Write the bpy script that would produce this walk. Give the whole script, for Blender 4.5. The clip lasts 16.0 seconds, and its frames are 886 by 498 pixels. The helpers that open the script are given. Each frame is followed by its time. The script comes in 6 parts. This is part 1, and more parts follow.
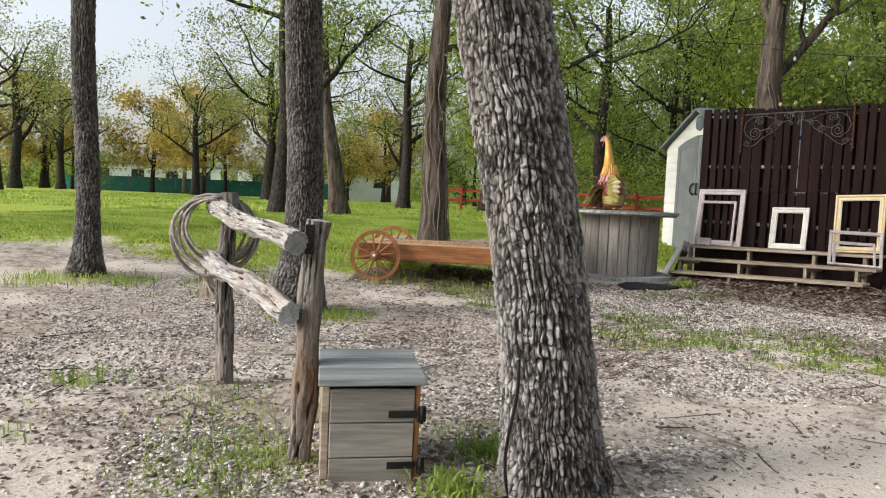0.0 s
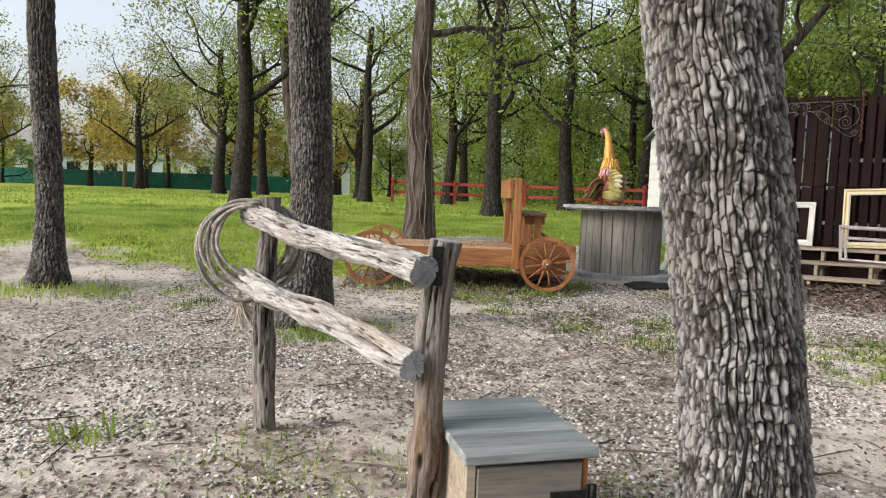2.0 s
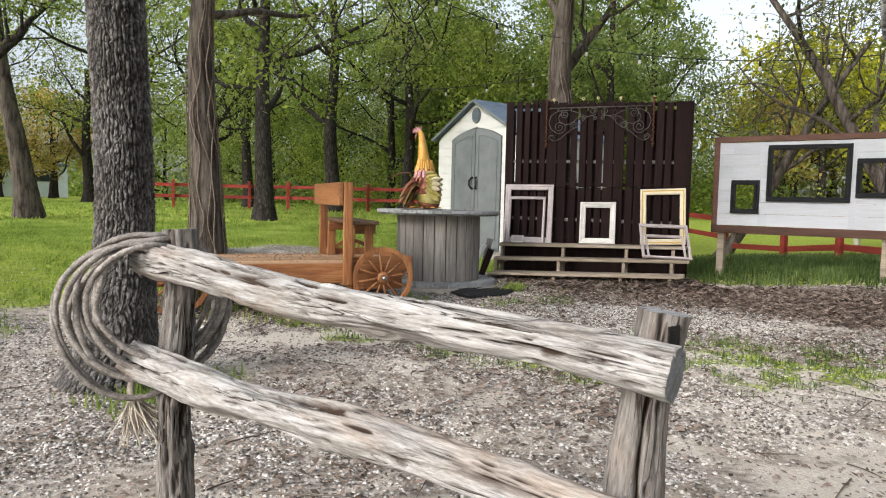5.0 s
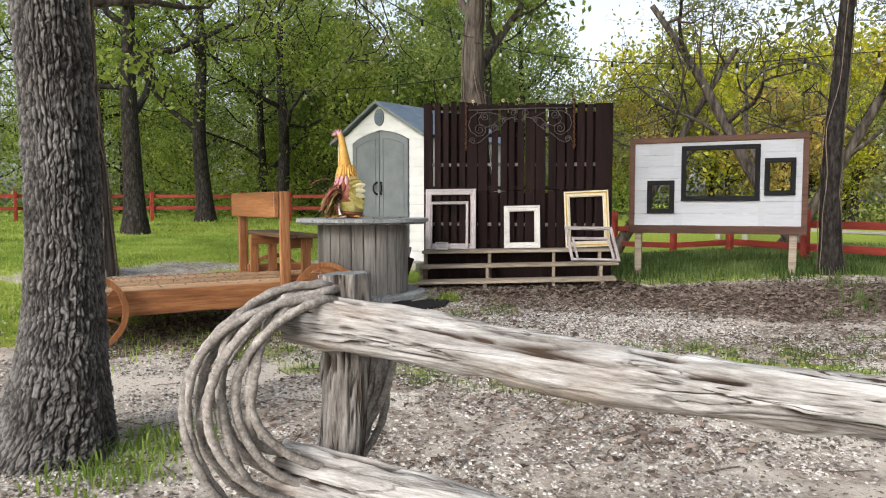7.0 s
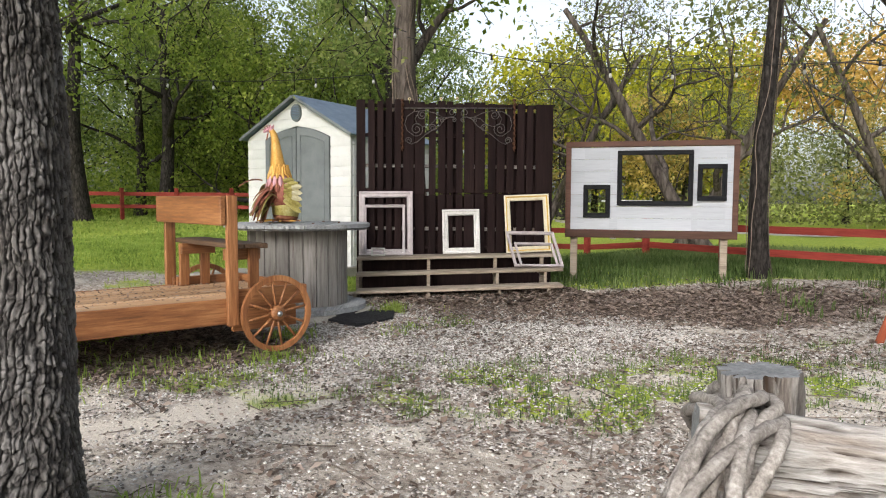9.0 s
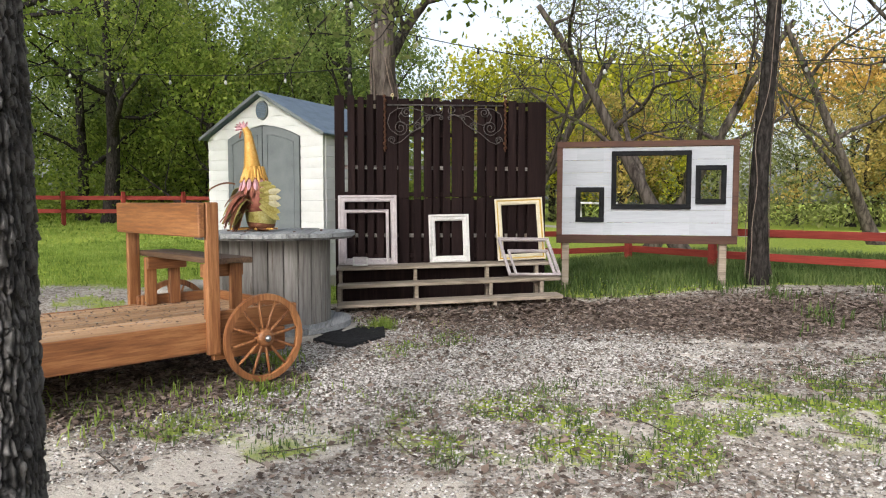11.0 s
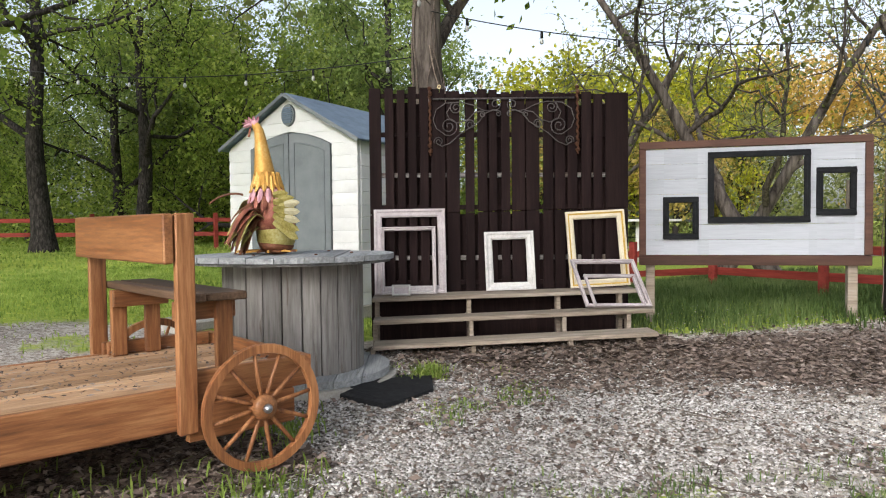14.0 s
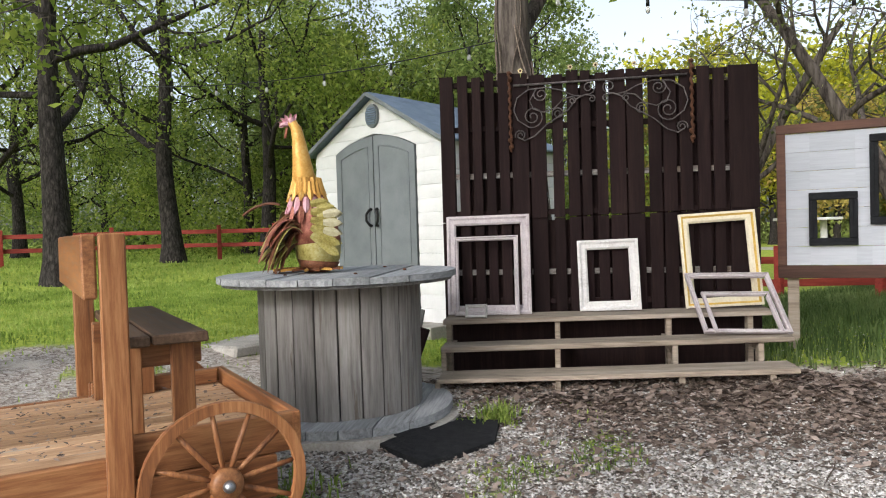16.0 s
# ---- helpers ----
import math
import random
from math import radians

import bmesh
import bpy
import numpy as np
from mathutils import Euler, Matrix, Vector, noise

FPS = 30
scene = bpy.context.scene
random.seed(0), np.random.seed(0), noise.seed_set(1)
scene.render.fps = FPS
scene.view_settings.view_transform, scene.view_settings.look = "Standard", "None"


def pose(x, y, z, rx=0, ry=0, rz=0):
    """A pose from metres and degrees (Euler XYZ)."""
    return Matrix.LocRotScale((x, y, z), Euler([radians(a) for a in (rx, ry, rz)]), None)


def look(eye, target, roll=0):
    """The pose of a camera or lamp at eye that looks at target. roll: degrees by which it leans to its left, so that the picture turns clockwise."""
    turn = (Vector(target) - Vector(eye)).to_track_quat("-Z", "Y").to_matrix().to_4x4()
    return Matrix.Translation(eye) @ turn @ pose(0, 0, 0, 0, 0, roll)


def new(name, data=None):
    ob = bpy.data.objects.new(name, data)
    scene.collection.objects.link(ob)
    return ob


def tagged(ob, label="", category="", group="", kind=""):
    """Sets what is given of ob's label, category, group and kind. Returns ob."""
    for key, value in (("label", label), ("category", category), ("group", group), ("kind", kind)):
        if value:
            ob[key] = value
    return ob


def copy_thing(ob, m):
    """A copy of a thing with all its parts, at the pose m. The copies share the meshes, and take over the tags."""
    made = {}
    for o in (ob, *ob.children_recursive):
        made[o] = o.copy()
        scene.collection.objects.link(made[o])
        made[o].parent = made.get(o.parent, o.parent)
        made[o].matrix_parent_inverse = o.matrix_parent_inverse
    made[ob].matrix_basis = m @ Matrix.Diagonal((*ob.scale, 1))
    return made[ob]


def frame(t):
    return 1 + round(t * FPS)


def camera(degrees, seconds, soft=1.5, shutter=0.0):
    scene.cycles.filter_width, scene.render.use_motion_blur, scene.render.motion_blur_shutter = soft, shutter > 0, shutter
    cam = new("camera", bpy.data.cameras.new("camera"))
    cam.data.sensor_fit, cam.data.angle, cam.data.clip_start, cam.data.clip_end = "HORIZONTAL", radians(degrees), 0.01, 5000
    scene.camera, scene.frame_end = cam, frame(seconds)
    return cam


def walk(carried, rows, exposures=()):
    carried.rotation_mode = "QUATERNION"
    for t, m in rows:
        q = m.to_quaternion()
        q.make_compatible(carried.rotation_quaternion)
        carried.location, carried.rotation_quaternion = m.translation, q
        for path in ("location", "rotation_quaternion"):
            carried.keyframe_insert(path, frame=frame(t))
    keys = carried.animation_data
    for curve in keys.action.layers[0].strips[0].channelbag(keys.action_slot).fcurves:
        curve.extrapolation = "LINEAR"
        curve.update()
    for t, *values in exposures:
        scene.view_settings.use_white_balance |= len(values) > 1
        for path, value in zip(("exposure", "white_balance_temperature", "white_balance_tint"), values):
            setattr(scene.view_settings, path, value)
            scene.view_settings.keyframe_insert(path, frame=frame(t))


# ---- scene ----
cam = camera(64.2, 16.0, soft=1.1)
PATH = [
    (0, (0.456, 0.545, 1.034), (0.292, 2.533, 0.894), 2.5),
    (0.5, (0.27, 0.695, 1.023), (0.116, 2.684, 0.884), 2.4),
    (1, (0.095, 0.805, 1.04), (-0.015, 2.797, 0.896), 2.8),
    (1.5, (-0.062, 1.003, 1.057), (-0.121, 2.996, 0.899), 2.1),
    (2, (-0.229, 1.152, 1.068), (-0.239, 3.146, 0.91), 2.2),
    (2.5, (-0.375, 1.301, 1.089), (-0.274, 3.291, 0.926), 1.8),
    (3, (-0.459, 1.485, 1.098), (-0.26, 3.469, 0.939), 1.4),
    (3.5, (-0.567, 1.648, 1.111), (-0.247, 3.616, 0.951), 1.2),
    (4, (-0.724, 1.776, 1.123), (-0.26, 3.715, 0.962), 1.1),
    (4.2, (-0.774, 1.837, 1.116), (-0.258, 3.764, 0.962), 1.1),
    (6.3, (-1.41, 2.722, 1.121), (-0.47, 4.482, 0.993), 0.5),
    (6.5, (-1.456, 2.783, 1.122), (-0.483, 4.526, 0.999), 0.1),
    (7, (-1.556, 2.997, 1.151), (-0.5, 4.691, 1.024), -0.1),
    (7.5, (-1.685, 3.202, 1.175), (-0.542, 4.838, 1.047), -0.5),
    (8, (-1.736, 3.408, 1.169), (-0.525, 4.995, 1.044), -0.4),
    (8.5, (-1.775, 3.622, 1.201), (-0.506, 5.163, 1.072), 0.1),
    (9, (-1.872, 3.852, 1.226), (-0.541, 5.339, 1.092), 0.3),
    (11.5, (-1.641, 4.863, 1.258), (-0.195, 6.239, 1.137), 0.1),
    (12, (-1.515, 5.083, 1.234), (-0.054, 6.444, 1.123), 0.2),
    (12.5, (-1.385, 5.29, 1.238), (0.085, 6.642, 1.134), 0.0),
    (13, (-1.16, 5.485, 1.232), (0.286, 6.864, 1.141), -0.3),
    (13.5, (-0.965, 5.664, 1.208), (0.443, 7.083, 1.13), -0.4),
    (14, (-0.757, 5.837, 1.197), (0.594, 7.31, 1.129), -0.6),
    (14.5, (-0.482, 5.971, 1.21), (0.789, 7.514, 1.148), -1.1),
    (15, (-0.237, 6.099, 1.206), (0.945, 7.711, 1.152), -1.3),
    (15.5, (-0.012, 6.224, 1.218), (1.093, 7.89, 1.165), -1.4),
    (16, (0.246, 6.285, 1.236), (1.287, 7.991, 1.185), -1.7),
]
EXPOSURE = 0.5
walk(cam, [(t, look(eye, target, roll)) for t, eye, target, roll in PATH], [(0.0, EXPOSURE, 6500, 10), (4.0, EXPOSURE, 6350, 10), (9.0, EXPOSURE, 6300, 10), (16.0, EXPOSURE, 6100, 10)])

# ---- world and sun ----
world = bpy.data.worlds.new("evening_sky")
scene.world = world
world.use_nodes = True
wt = world.node_tree
sky = wt.nodes.new("ShaderNodeTexSky")
sky.sky_type, sky.sun_disc = "NISHITA", False
sky.sun_elevation, sky.sun_rotation = radians(28), radians(245)
sky.air_density, sky.dust_density, sky.ozone_density = 1.0, 4.0, 1.0
haze = wt.nodes.new("ShaderNodeHueSaturation")
haze.inputs["Saturation"].default_value, haze.inputs["Value"].default_value = 0.42, 1.35
wt.links.new(sky.outputs[0], haze.inputs["Color"])
wt.links.new(haze.outputs[0], wt.nodes["Background"].inputs[0])
wt.nodes["Background"].inputs[1].default_value = 0.15
sun_data = bpy.data.lights.new("sun", "SUN")
sun_data.energy, sun_data.angle, sun_data.color = 1.2, radians(11), (1.0, 0.965, 0.92)
sun = new("sun", sun_data)
sun.matrix_world = look((-22, -6, 13), (0, 4, 0))


# ---- materials ----
def node_mat(name):
    m = bpy.data.materials.new(name)
    m.use_nodes = True
    nt = m.node_tree
    return m, nt, nt.nodes["Principled BSDF"]


def nd(nt, kind, **sets):
    n = nt.nodes.new(kind)
    for k, v in sets.items():
        n.inputs[k].default_value = v
    return n


def ramp(nt, fac, stops):
    r = nt.nodes.new("ShaderNodeValToRGB")
    els = r.color_ramp.elements
    while len(els) < len(stops):
        els.new(0.5)
    for e, (p, c) in zip(els, stops):
        e.position, e.color = p, (*c, 1)
    nt.links.new(fac, r.inputs[0])
    return r.outputs[0]


def mixc(nt, fac, a, b, mode="MIX"):
    m = nt.nodes.new("ShaderNodeMix")
    m.data_type, m.blend_type = "RGBA", mode
    for sock, v in ((m.inputs[0], fac), (m.inputs[6], a), (m.inputs[7], b)):
        if hasattr(v, "is_output"):
            nt.links.new(v, sock)
        else:
            sock.default_value = v if isinstance(v, (int, float)) else (*v, 1)
    return m.outputs[2]


def coords(nt, stretch=(1, 1, 1), jitter=7.0):
    """Object coordinates, shifted by a random amount for each object."""
    tc, mp = nt.nodes.new("ShaderNodeTexCoord"), nt.nodes.new("ShaderNodeMapping")
    oi = nt.nodes.new("ShaderNodeObjectInfo")
    add = nt.nodes.new("ShaderNodeVectorMath")
    mul = nd(nt, "ShaderNodeMath")
    mul.operation = "MULTIPLY"
    mul.inputs[1].default_value = jitter
    nt.links.new(oi.outputs["Random"], mul.inputs[0])
    nt.links.new(tc.outputs["Object"], add.inputs[0])
    nt.links.new(mul.outputs[0], add.inputs[1])
    mp.inputs["Scale"].default_value = stretch
    nt.links.new(add.outputs[0], mp.inputs[0])
    return mp.outputs[0], oi.outputs["Random"]


def bump(nt, bsdf, height, strength, dist):
    b = nd(nt, "ShaderNodeBump", Strength=strength, Distance=dist)
    nt.links.new(height, b.inputs["Height"])
    nt.links.new(b.outputs[0], bsdf.inputs["Normal"])


def surface(name, dark, mid, light, scale=6.0, fine=60.0, rough=0.75, relief=0.3, depth=0.004, stretch=(1, 1, 1), metal=0.0, vary=0.25, worn=None, wear=0.6, spec=0.2):
    """A weathered surface: large mottling, fine grain, a little change from piece to piece, and worn spots."""
    m, nt, bs = node_mat(name)
    vec, rnd = coords(nt, stretch)
    n1 = nd(nt, "ShaderNodeTexNoise", Scale=scale, Detail=5.0, Roughness=0.6)
    n2 = nd(nt, "ShaderNodeTexNoise", Scale=fine, Detail=6.0, Roughness=0.7)
    for n in (n1, n2):
        nt.links.new(vec, n.inputs["Vector"])
    add = nt.nodes.new("ShaderNodeMix")
    add.inputs[0].default_value = 0.55
    nt.links.new(n1.outputs[0], add.inputs[2])
    nt.links.new(n2.outputs[0], add.inputs[3])
    col = ramp(nt, add.outputs[0], [(0.34, dark), (0.5, mid), (0.66, light)])
    if worn:
        n3 = nd(nt, "ShaderNodeTexNoise", Scale=scale * 2.3, Detail=8.0, Roughness=0.75)
        nt.links.new(vec, n3.inputs["Vector"])
        f = ramp(nt, n3.outputs[0], [(wear, (0, 0, 0)), (wear + 0.05, (1, 1, 1))])
        col = mixc(nt, f, col, worn)
    val = nt.nodes.new("ShaderNodeMapRange")
    val.inputs[3].default_value, val.inputs[4].default_value = 1 - vary, 1 + vary
    nt.links.new(rnd, val.inputs[0])
    hsv = nt.nodes.new("ShaderNodeHueSaturation")
    nt.links.new(val.outputs[0], hsv.inputs["Value"])
    nt.links.new(col, hsv.inputs["Color"])
    nt.links.new(hsv.outputs[0], bs.inputs["Base Color"])
    rr = ramp(nt, n2.outputs[0], [(0.3, (rough - 0.1,) * 3), (0.7, (min(1, rough + 0.12),) * 3)])
    nt.links.new(rr, bs.inputs["Roughness"])
    bs.inputs["Metallic"].default_value = metal
    bs.inputs["Specular IOR Level"].default_value = spec
    bump(nt, bs, add.outputs[0], relief, depth)
    return m


def bark(name, furrow, plate, tip, scale=16.0, stretch=0.3, relief=0.9, depth=0.02):
    m, nt, bs = node_mat(name)
    vec, rnd = coords(nt, (1, 1, stretch))
    warp = nd(nt, "ShaderNodeTexNoise", Scale=9.0, Detail=3.0)
    nt.links.new(vec, warp.inputs["Vector"])
    mv = nt.nodes.new("ShaderNodeMix")
    mv.data_type = "VECTOR"
    mv.inputs[0].default_value = 0.09
    nt.links.new(vec, mv.inputs[4])
    nt.links.new(warp.outputs[1], mv.inputs[5])
    vo = nd(nt, "ShaderNodeTexVoronoi", Scale=scale)
    vo.feature = "DISTANCE_TO_EDGE"
    nt.links.new(mv.outputs[1], vo.inputs["Vector"])
    fine = nd(nt, "ShaderNodeTexNoise", Scale=70.0, Detail=6.0, Roughness=0.7)
    nt.links.new(vec, fine.inputs["Vector"])
    big = nd(nt, "ShaderNodeTexNoise", Scale=2.5, Detail=3.0)
    nt.links.new(vec, big.inputs["Vector"])
    h = nt.nodes.new("ShaderNodeMix")
    h.inputs[0].default_value = 0.42
    nt.links.new(vo.outputs["Distance"], h.inputs[2])
    nt.links.new(fine.outputs[0], h.inputs[3])
    ridge = nd(nt, "ShaderNodeTexNoise", Scale=scale * 0.9, Detail=4.0, Roughness=0.65)
    nt.links.new(vec, ridge.inputs["Vector"])
    g = nt.nodes.new("ShaderNodeMix")
    g.inputs[0].default_value = 0.42
    nt.links.new(h.outputs[0], g.inputs[2])
    nt.links.new(ridge.outputs[0], g.inputs[3])
    h = g
    col = ramp(nt, h.outputs[0], [(0.29, furrow), (0.38, plate), (0.52, tip)])
    col = mixc(nt, big.outputs[0], col, mixc(nt, 1.0, col, (0.62, 0.6, 0.56), "MULTIPLY"))
    nt.links.new(col, bs.inputs["Base Color"])
    bs.inputs["Roughness"].default_value, bs.inputs["Specular IOR Level"].default_value = 0.95, 0.12
    bump(nt, bs, h.outputs[0], relief, depth)
    return m


def foliage(name, a, b, c):
    m, nt, bs = node_mat(name)
    geo = nt.nodes.new("ShaderNodeNewGeometry")
    clump = nd(nt, "ShaderNodeTexNoise", Scale=1.1, Detail=3.0, Roughness=0.6)
    nt.links.new(geo.outputs["Position"], clump.inputs["Vector"])
    wide = nt.nodes.new("ShaderNodeMapRange")
    wide.inputs[1].default_value, wide.inputs[2].default_value = 0.36, 0.64
    nt.links.new(clump.outputs[0], wide.inputs[0])
    both = nt.nodes.new("ShaderNodeMix")
    both.inputs[0].default_value = 0.4
    nt.links.new(wide.outputs[0], both.inputs[2])
    nt.links.new(geo.outputs["Random Per Island"], both.inputs[3])
    col = ramp(nt, both.outputs[0], [(0.1, tuple(0.6 * v for v in a)), (0.5, b), (0.9, tuple(1.15 * v for v in c))])
    nt.links.new(col, bs.inputs["Base Color"])
    bs.inputs["Roughness"].default_value, bs.inputs["Specular IOR Level"].default_value = 0.6, 0.2
    tr = nt.nodes.new("ShaderNodeBsdfTranslucent")
    nt.links.new(col, tr.inputs["Color"])
    mx = nd(nt, "ShaderNodeMixShader")
    mx.inputs[0].default_value = 0.55
    nt.links.new(bs.outputs[0], mx.inputs[1])
    nt.links.new(tr.outputs[0], mx.inputs[2])
    nt.links.new(mx.outputs[0], nt.nodes["Material Output"].inputs["Surface"])
    return m


def pieces_mat(name, cols, rough=0.9):
    """Loose small pieces, each of its own shade."""
    m, nt, bs = node_mat(name)
    geo = nt.nodes.new("ShaderNodeNewGeometry")
    step = 1.0 / (len(cols) - 1)
    col = ramp(nt, geo.outputs["Random Per Island"], [(i * step, c) for i, c in enumerate(cols)])
    tc = nt.nodes.new("ShaderNodeTexCoord")
    n = nd(nt, "ShaderNodeTexNoise", Scale=90.0, Detail=4.0)
    nt.links.new(tc.outputs["Object"], n.inputs["Vector"])
    col = mixc(nt, n.outputs[0], mixc(nt, 1.0, col, (0.7, 0.68, 0.64), "MULTIPLY"), col)
    nt.links.new(col, bs.inputs["Base Color"])
    bs.inputs["Roughness"].default_value, bs.inputs["Specular IOR Level"].default_value = rough, 0.15
    return m


def wood(name, dark, mid, light, axis, **kw):
    st = [1.0, 1.0, 1.0]
    st["xyz".index(axis)] = kw.pop("along", 0.07)
    opts = dict(scale=9.0, fine=55.0, rough=0.72, relief=0.35, depth=0.003)
    opts.update(kw)
    return surface(name, dark, mid, light, stretch=tuple(st), **opts)


CEDAR = ((0.085, 0.03, 0.013), (0.24, 0.097, 0.036), (0.42, 0.202, 0.085))
cedar = {a: wood("stained_cedar_" + a, *CEDAR, a, scale=7.0, rough=0.5, vary=0.2, spec=0.35, worn=(0.09, 0.035, 0.016), wear=0.66) for a in "xyz"}
deck_wood = wood("faded_deck_wood", (0.2, 0.105, 0.05), (0.44, 0.27, 0.15), (0.56, 0.39, 0.25), "x", vary=0.2, worn=(0.4, 0.33, 0.26), wear=0.58)
seat_wood = wood("dark_seat_wood", (0.045, 0.026, 0.016), (0.115, 0.07, 0.044), (0.2, 0.135, 0.095), "y", vary=0.12, rough=0.6)
GREY = ((0.055, 0.054, 0.054), (0.165, 0.162, 0.16), (0.32, 0.315, 0.31))
grey = {a: wood("weathered_grey_wood_" + a, *GREY, a, rough=0.85, relief=0.5, vary=0.3) for a in "xyz"}
stave_wood = wood("weathered_stave_wood", (0.1, 0.09, 0.082), (0.215, 0.198, 0.182), (0.31, 0.292, 0.275), "z", scale=5.0, fine=40.0, rough=0.85, relief=0.5, vary=0.28, worn=(0.13, 0.105, 0.088), wear=0.6)
reel_top = wood("bleached_reel_planks", (0.14, 0.145, 0.145), (0.29, 0.295, 0.3), (0.45, 0.455, 0.46), "y", scale=5.0, rough=0.85, relief=0.5, vary=0.15, worn=(0.12, 0.11, 0.1), wear=0.62)
blue_grey = {a: wood("blue_grey_box_wood_" + a, (0.1, 0.11, 0.11), (0.2, 0.22, 0.225), (0.32, 0.34, 0.34), a, rough=0.8, vary=0.12) for a in "xz"}
box_face = wood("box_front_wood", (0.12, 0.11, 0.095), (0.22, 0.205, 0.18), (0.31, 0.29, 0.26), "x", rough=0.85, vary=0.15)
tread_wood = wood("step_wood", (0.13, 0.1, 0.075), (0.3, 0.245, 0.19), (0.42, 0.36, 0.3), "x", rough=0.85, vary=0.15)
def split_wood(name, dark, mid, light, inner, deep):
    """Bleached wood; splits and hollows show brown inner wood, darkened with painted shade."""
    m, nt, bs = node_mat(name)
    vec, rnd = coords(nt, (0.12, 1, 1))
    n1 = nd(nt, "ShaderNodeTexNoise", Scale=38.0, Detail=7.0, Roughness=0.7)
    n2 = nd(nt, "ShaderNodeTexNoise", Scale=190.0, Detail=5.0, Roughness=0.7)
    vec2, _ = coords(nt, (0.3, 1, 1))
    n3 = nd(nt, "ShaderNodeTexNoise", Scale=5.0, Detail=5.0, Roughness=0.6)
    for n, v in ((n1, vec), (n2, vec), (n3, vec2)):
        nt.links.new(v, n.inputs["Vector"])
    mx = nt.nodes.new("ShaderNodeMix")
    mx.inputs[0].default_value = 0.45
    nt.links.new(n1.outputs[0], mx.inputs[2])
    nt.links.new(n2.outputs[0], mx.inputs[3])
    col = ramp(nt, mx.outputs[0], [(0.36, dark), (0.47, mid), (0.6, light)])
    col = mixc(nt, ramp(nt, n3.outputs[0], [(0.5, (0, 0, 0)), (0.68, (1, 1, 1))]), col, mixc(nt, 1.0, col, inner, "MULTIPLY"))
    vec3, _ = coords(nt, (0.045, 1, 1))
    n4 = nd(nt, "ShaderNodeTexNoise", Scale=34.0, Detail=3.0, Roughness=0.5, Distortion=0.4)
    nt.links.new(vec3, n4.inputs["Vector"])
    line = ramp(nt, n4.outputs[0], [(0.478, (0, 0, 0)), (0.489, (1, 1, 1)), (0.495, (1, 1, 1)), (0.506, (0, 0, 0))])
    line = mixc(nt, ramp(nt, n3.outputs[0], [(0.42, (1, 1, 1)), (0.52, (0, 0, 0))]), (0, 0, 0), line)
    col = mixc(nt, line, col, deep)
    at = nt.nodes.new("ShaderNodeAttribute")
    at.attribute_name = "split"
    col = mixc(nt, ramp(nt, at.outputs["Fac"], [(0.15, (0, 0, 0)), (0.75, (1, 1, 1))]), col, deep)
    nt.links.new(col, bs.inputs["Base Color"])
    bs.inputs["Roughness"].default_value, bs.inputs["Specular IOR Level"].default_value = 0.88, 0.2
    sub = nt.nodes.new("ShaderNodeMath")
    sub.operation = "SUBTRACT"
    nt.links.new(mx.outputs[0], sub.inputs[0])
    nt.links.new(line, sub.inputs[1])
    bump(nt, bs, sub.outputs[0], 0.9, 0.006)
    return m


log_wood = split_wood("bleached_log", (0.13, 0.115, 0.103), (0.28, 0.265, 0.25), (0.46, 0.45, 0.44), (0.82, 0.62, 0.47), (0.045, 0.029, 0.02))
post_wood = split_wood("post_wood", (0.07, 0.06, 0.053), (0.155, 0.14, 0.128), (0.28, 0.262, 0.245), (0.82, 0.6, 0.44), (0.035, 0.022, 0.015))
end_grain = surface("log_end_grain", (0.12, 0.12, 0.125), (0.24, 0.245, 0.25), (0.38, 0.385, 0.39), scale=30, fine=140, rough=0.9, relief=0.5)
brown_paint = wood("dark_brown_fence_paint", (0.008, 0.0046, 0.0046), (0.015, 0.0087, 0.0085), (0.027, 0.016, 0.0145), "z", rough=0.8, vary=0.22, worn=(0.06, 0.042, 0.036), wear=0.7, spec=0.08)
brown_trim = wood("brown_trim_paint", (0.05, 0.026, 0.018), (0.085, 0.042, 0.03), (0.12, 0.065, 0.045), "x", rough=0.65)
pink_white = surface("chalky_pinkish_paint", (0.29, 0.25, 0.25), (0.43, 0.38, 0.385), (0.52, 0.475, 0.475), scale=7, fine=70, rough=0.7, vary=0.06, worn=(0.3, 0.23, 0.2), wear=0.67)
white_paint = surface("white_frame_paint", (0.4, 0.375, 0.35), (0.58, 0.56, 0.54), (0.68, 0.66, 0.63), scale=7, fine=70, rough=0.7, vary=0.05, worn=(0.4, 0.34, 0.3), wear=0.68)
yellow_paint = surface("ochre_yellow_paint", (0.44, 0.34, 0.16), (0.55, 0.45, 0.25), (0.6, 0.53, 0.37), scale=9, fine=70, rough=0.65, vary=0.05)
cream_paint = surface("cream_frame_paint", (0.5, 0.42, 0.28), (0.62, 0.55, 0.4), (0.7, 0.64, 0.52), scale=6, fine=70, rough=0.65, vary=0.05)
ochre_lip = surface("ochre_lip_paint", (0.4, 0.25, 0.05), (0.55, 0.36, 0.08), (0.62, 0.44, 0.15), scale=9, fine=70, rough=0.65, vary=0.05)
white_board = wood("whitewashed_boards", (0.36, 0.372, 0.4), (0.42, 0.435, 0.465), (0.475, 0.49, 0.52), "x", scale=3.0, rough=0.75, vary=0.05)
black_paint = surface("black_frame_paint", (0.005, 0.0055, 0.006), (0.009, 0.0095, 0.011), (0.02, 0.02, 0.022), scale=12, rough=0.6, vary=0.1, spec=0.12)
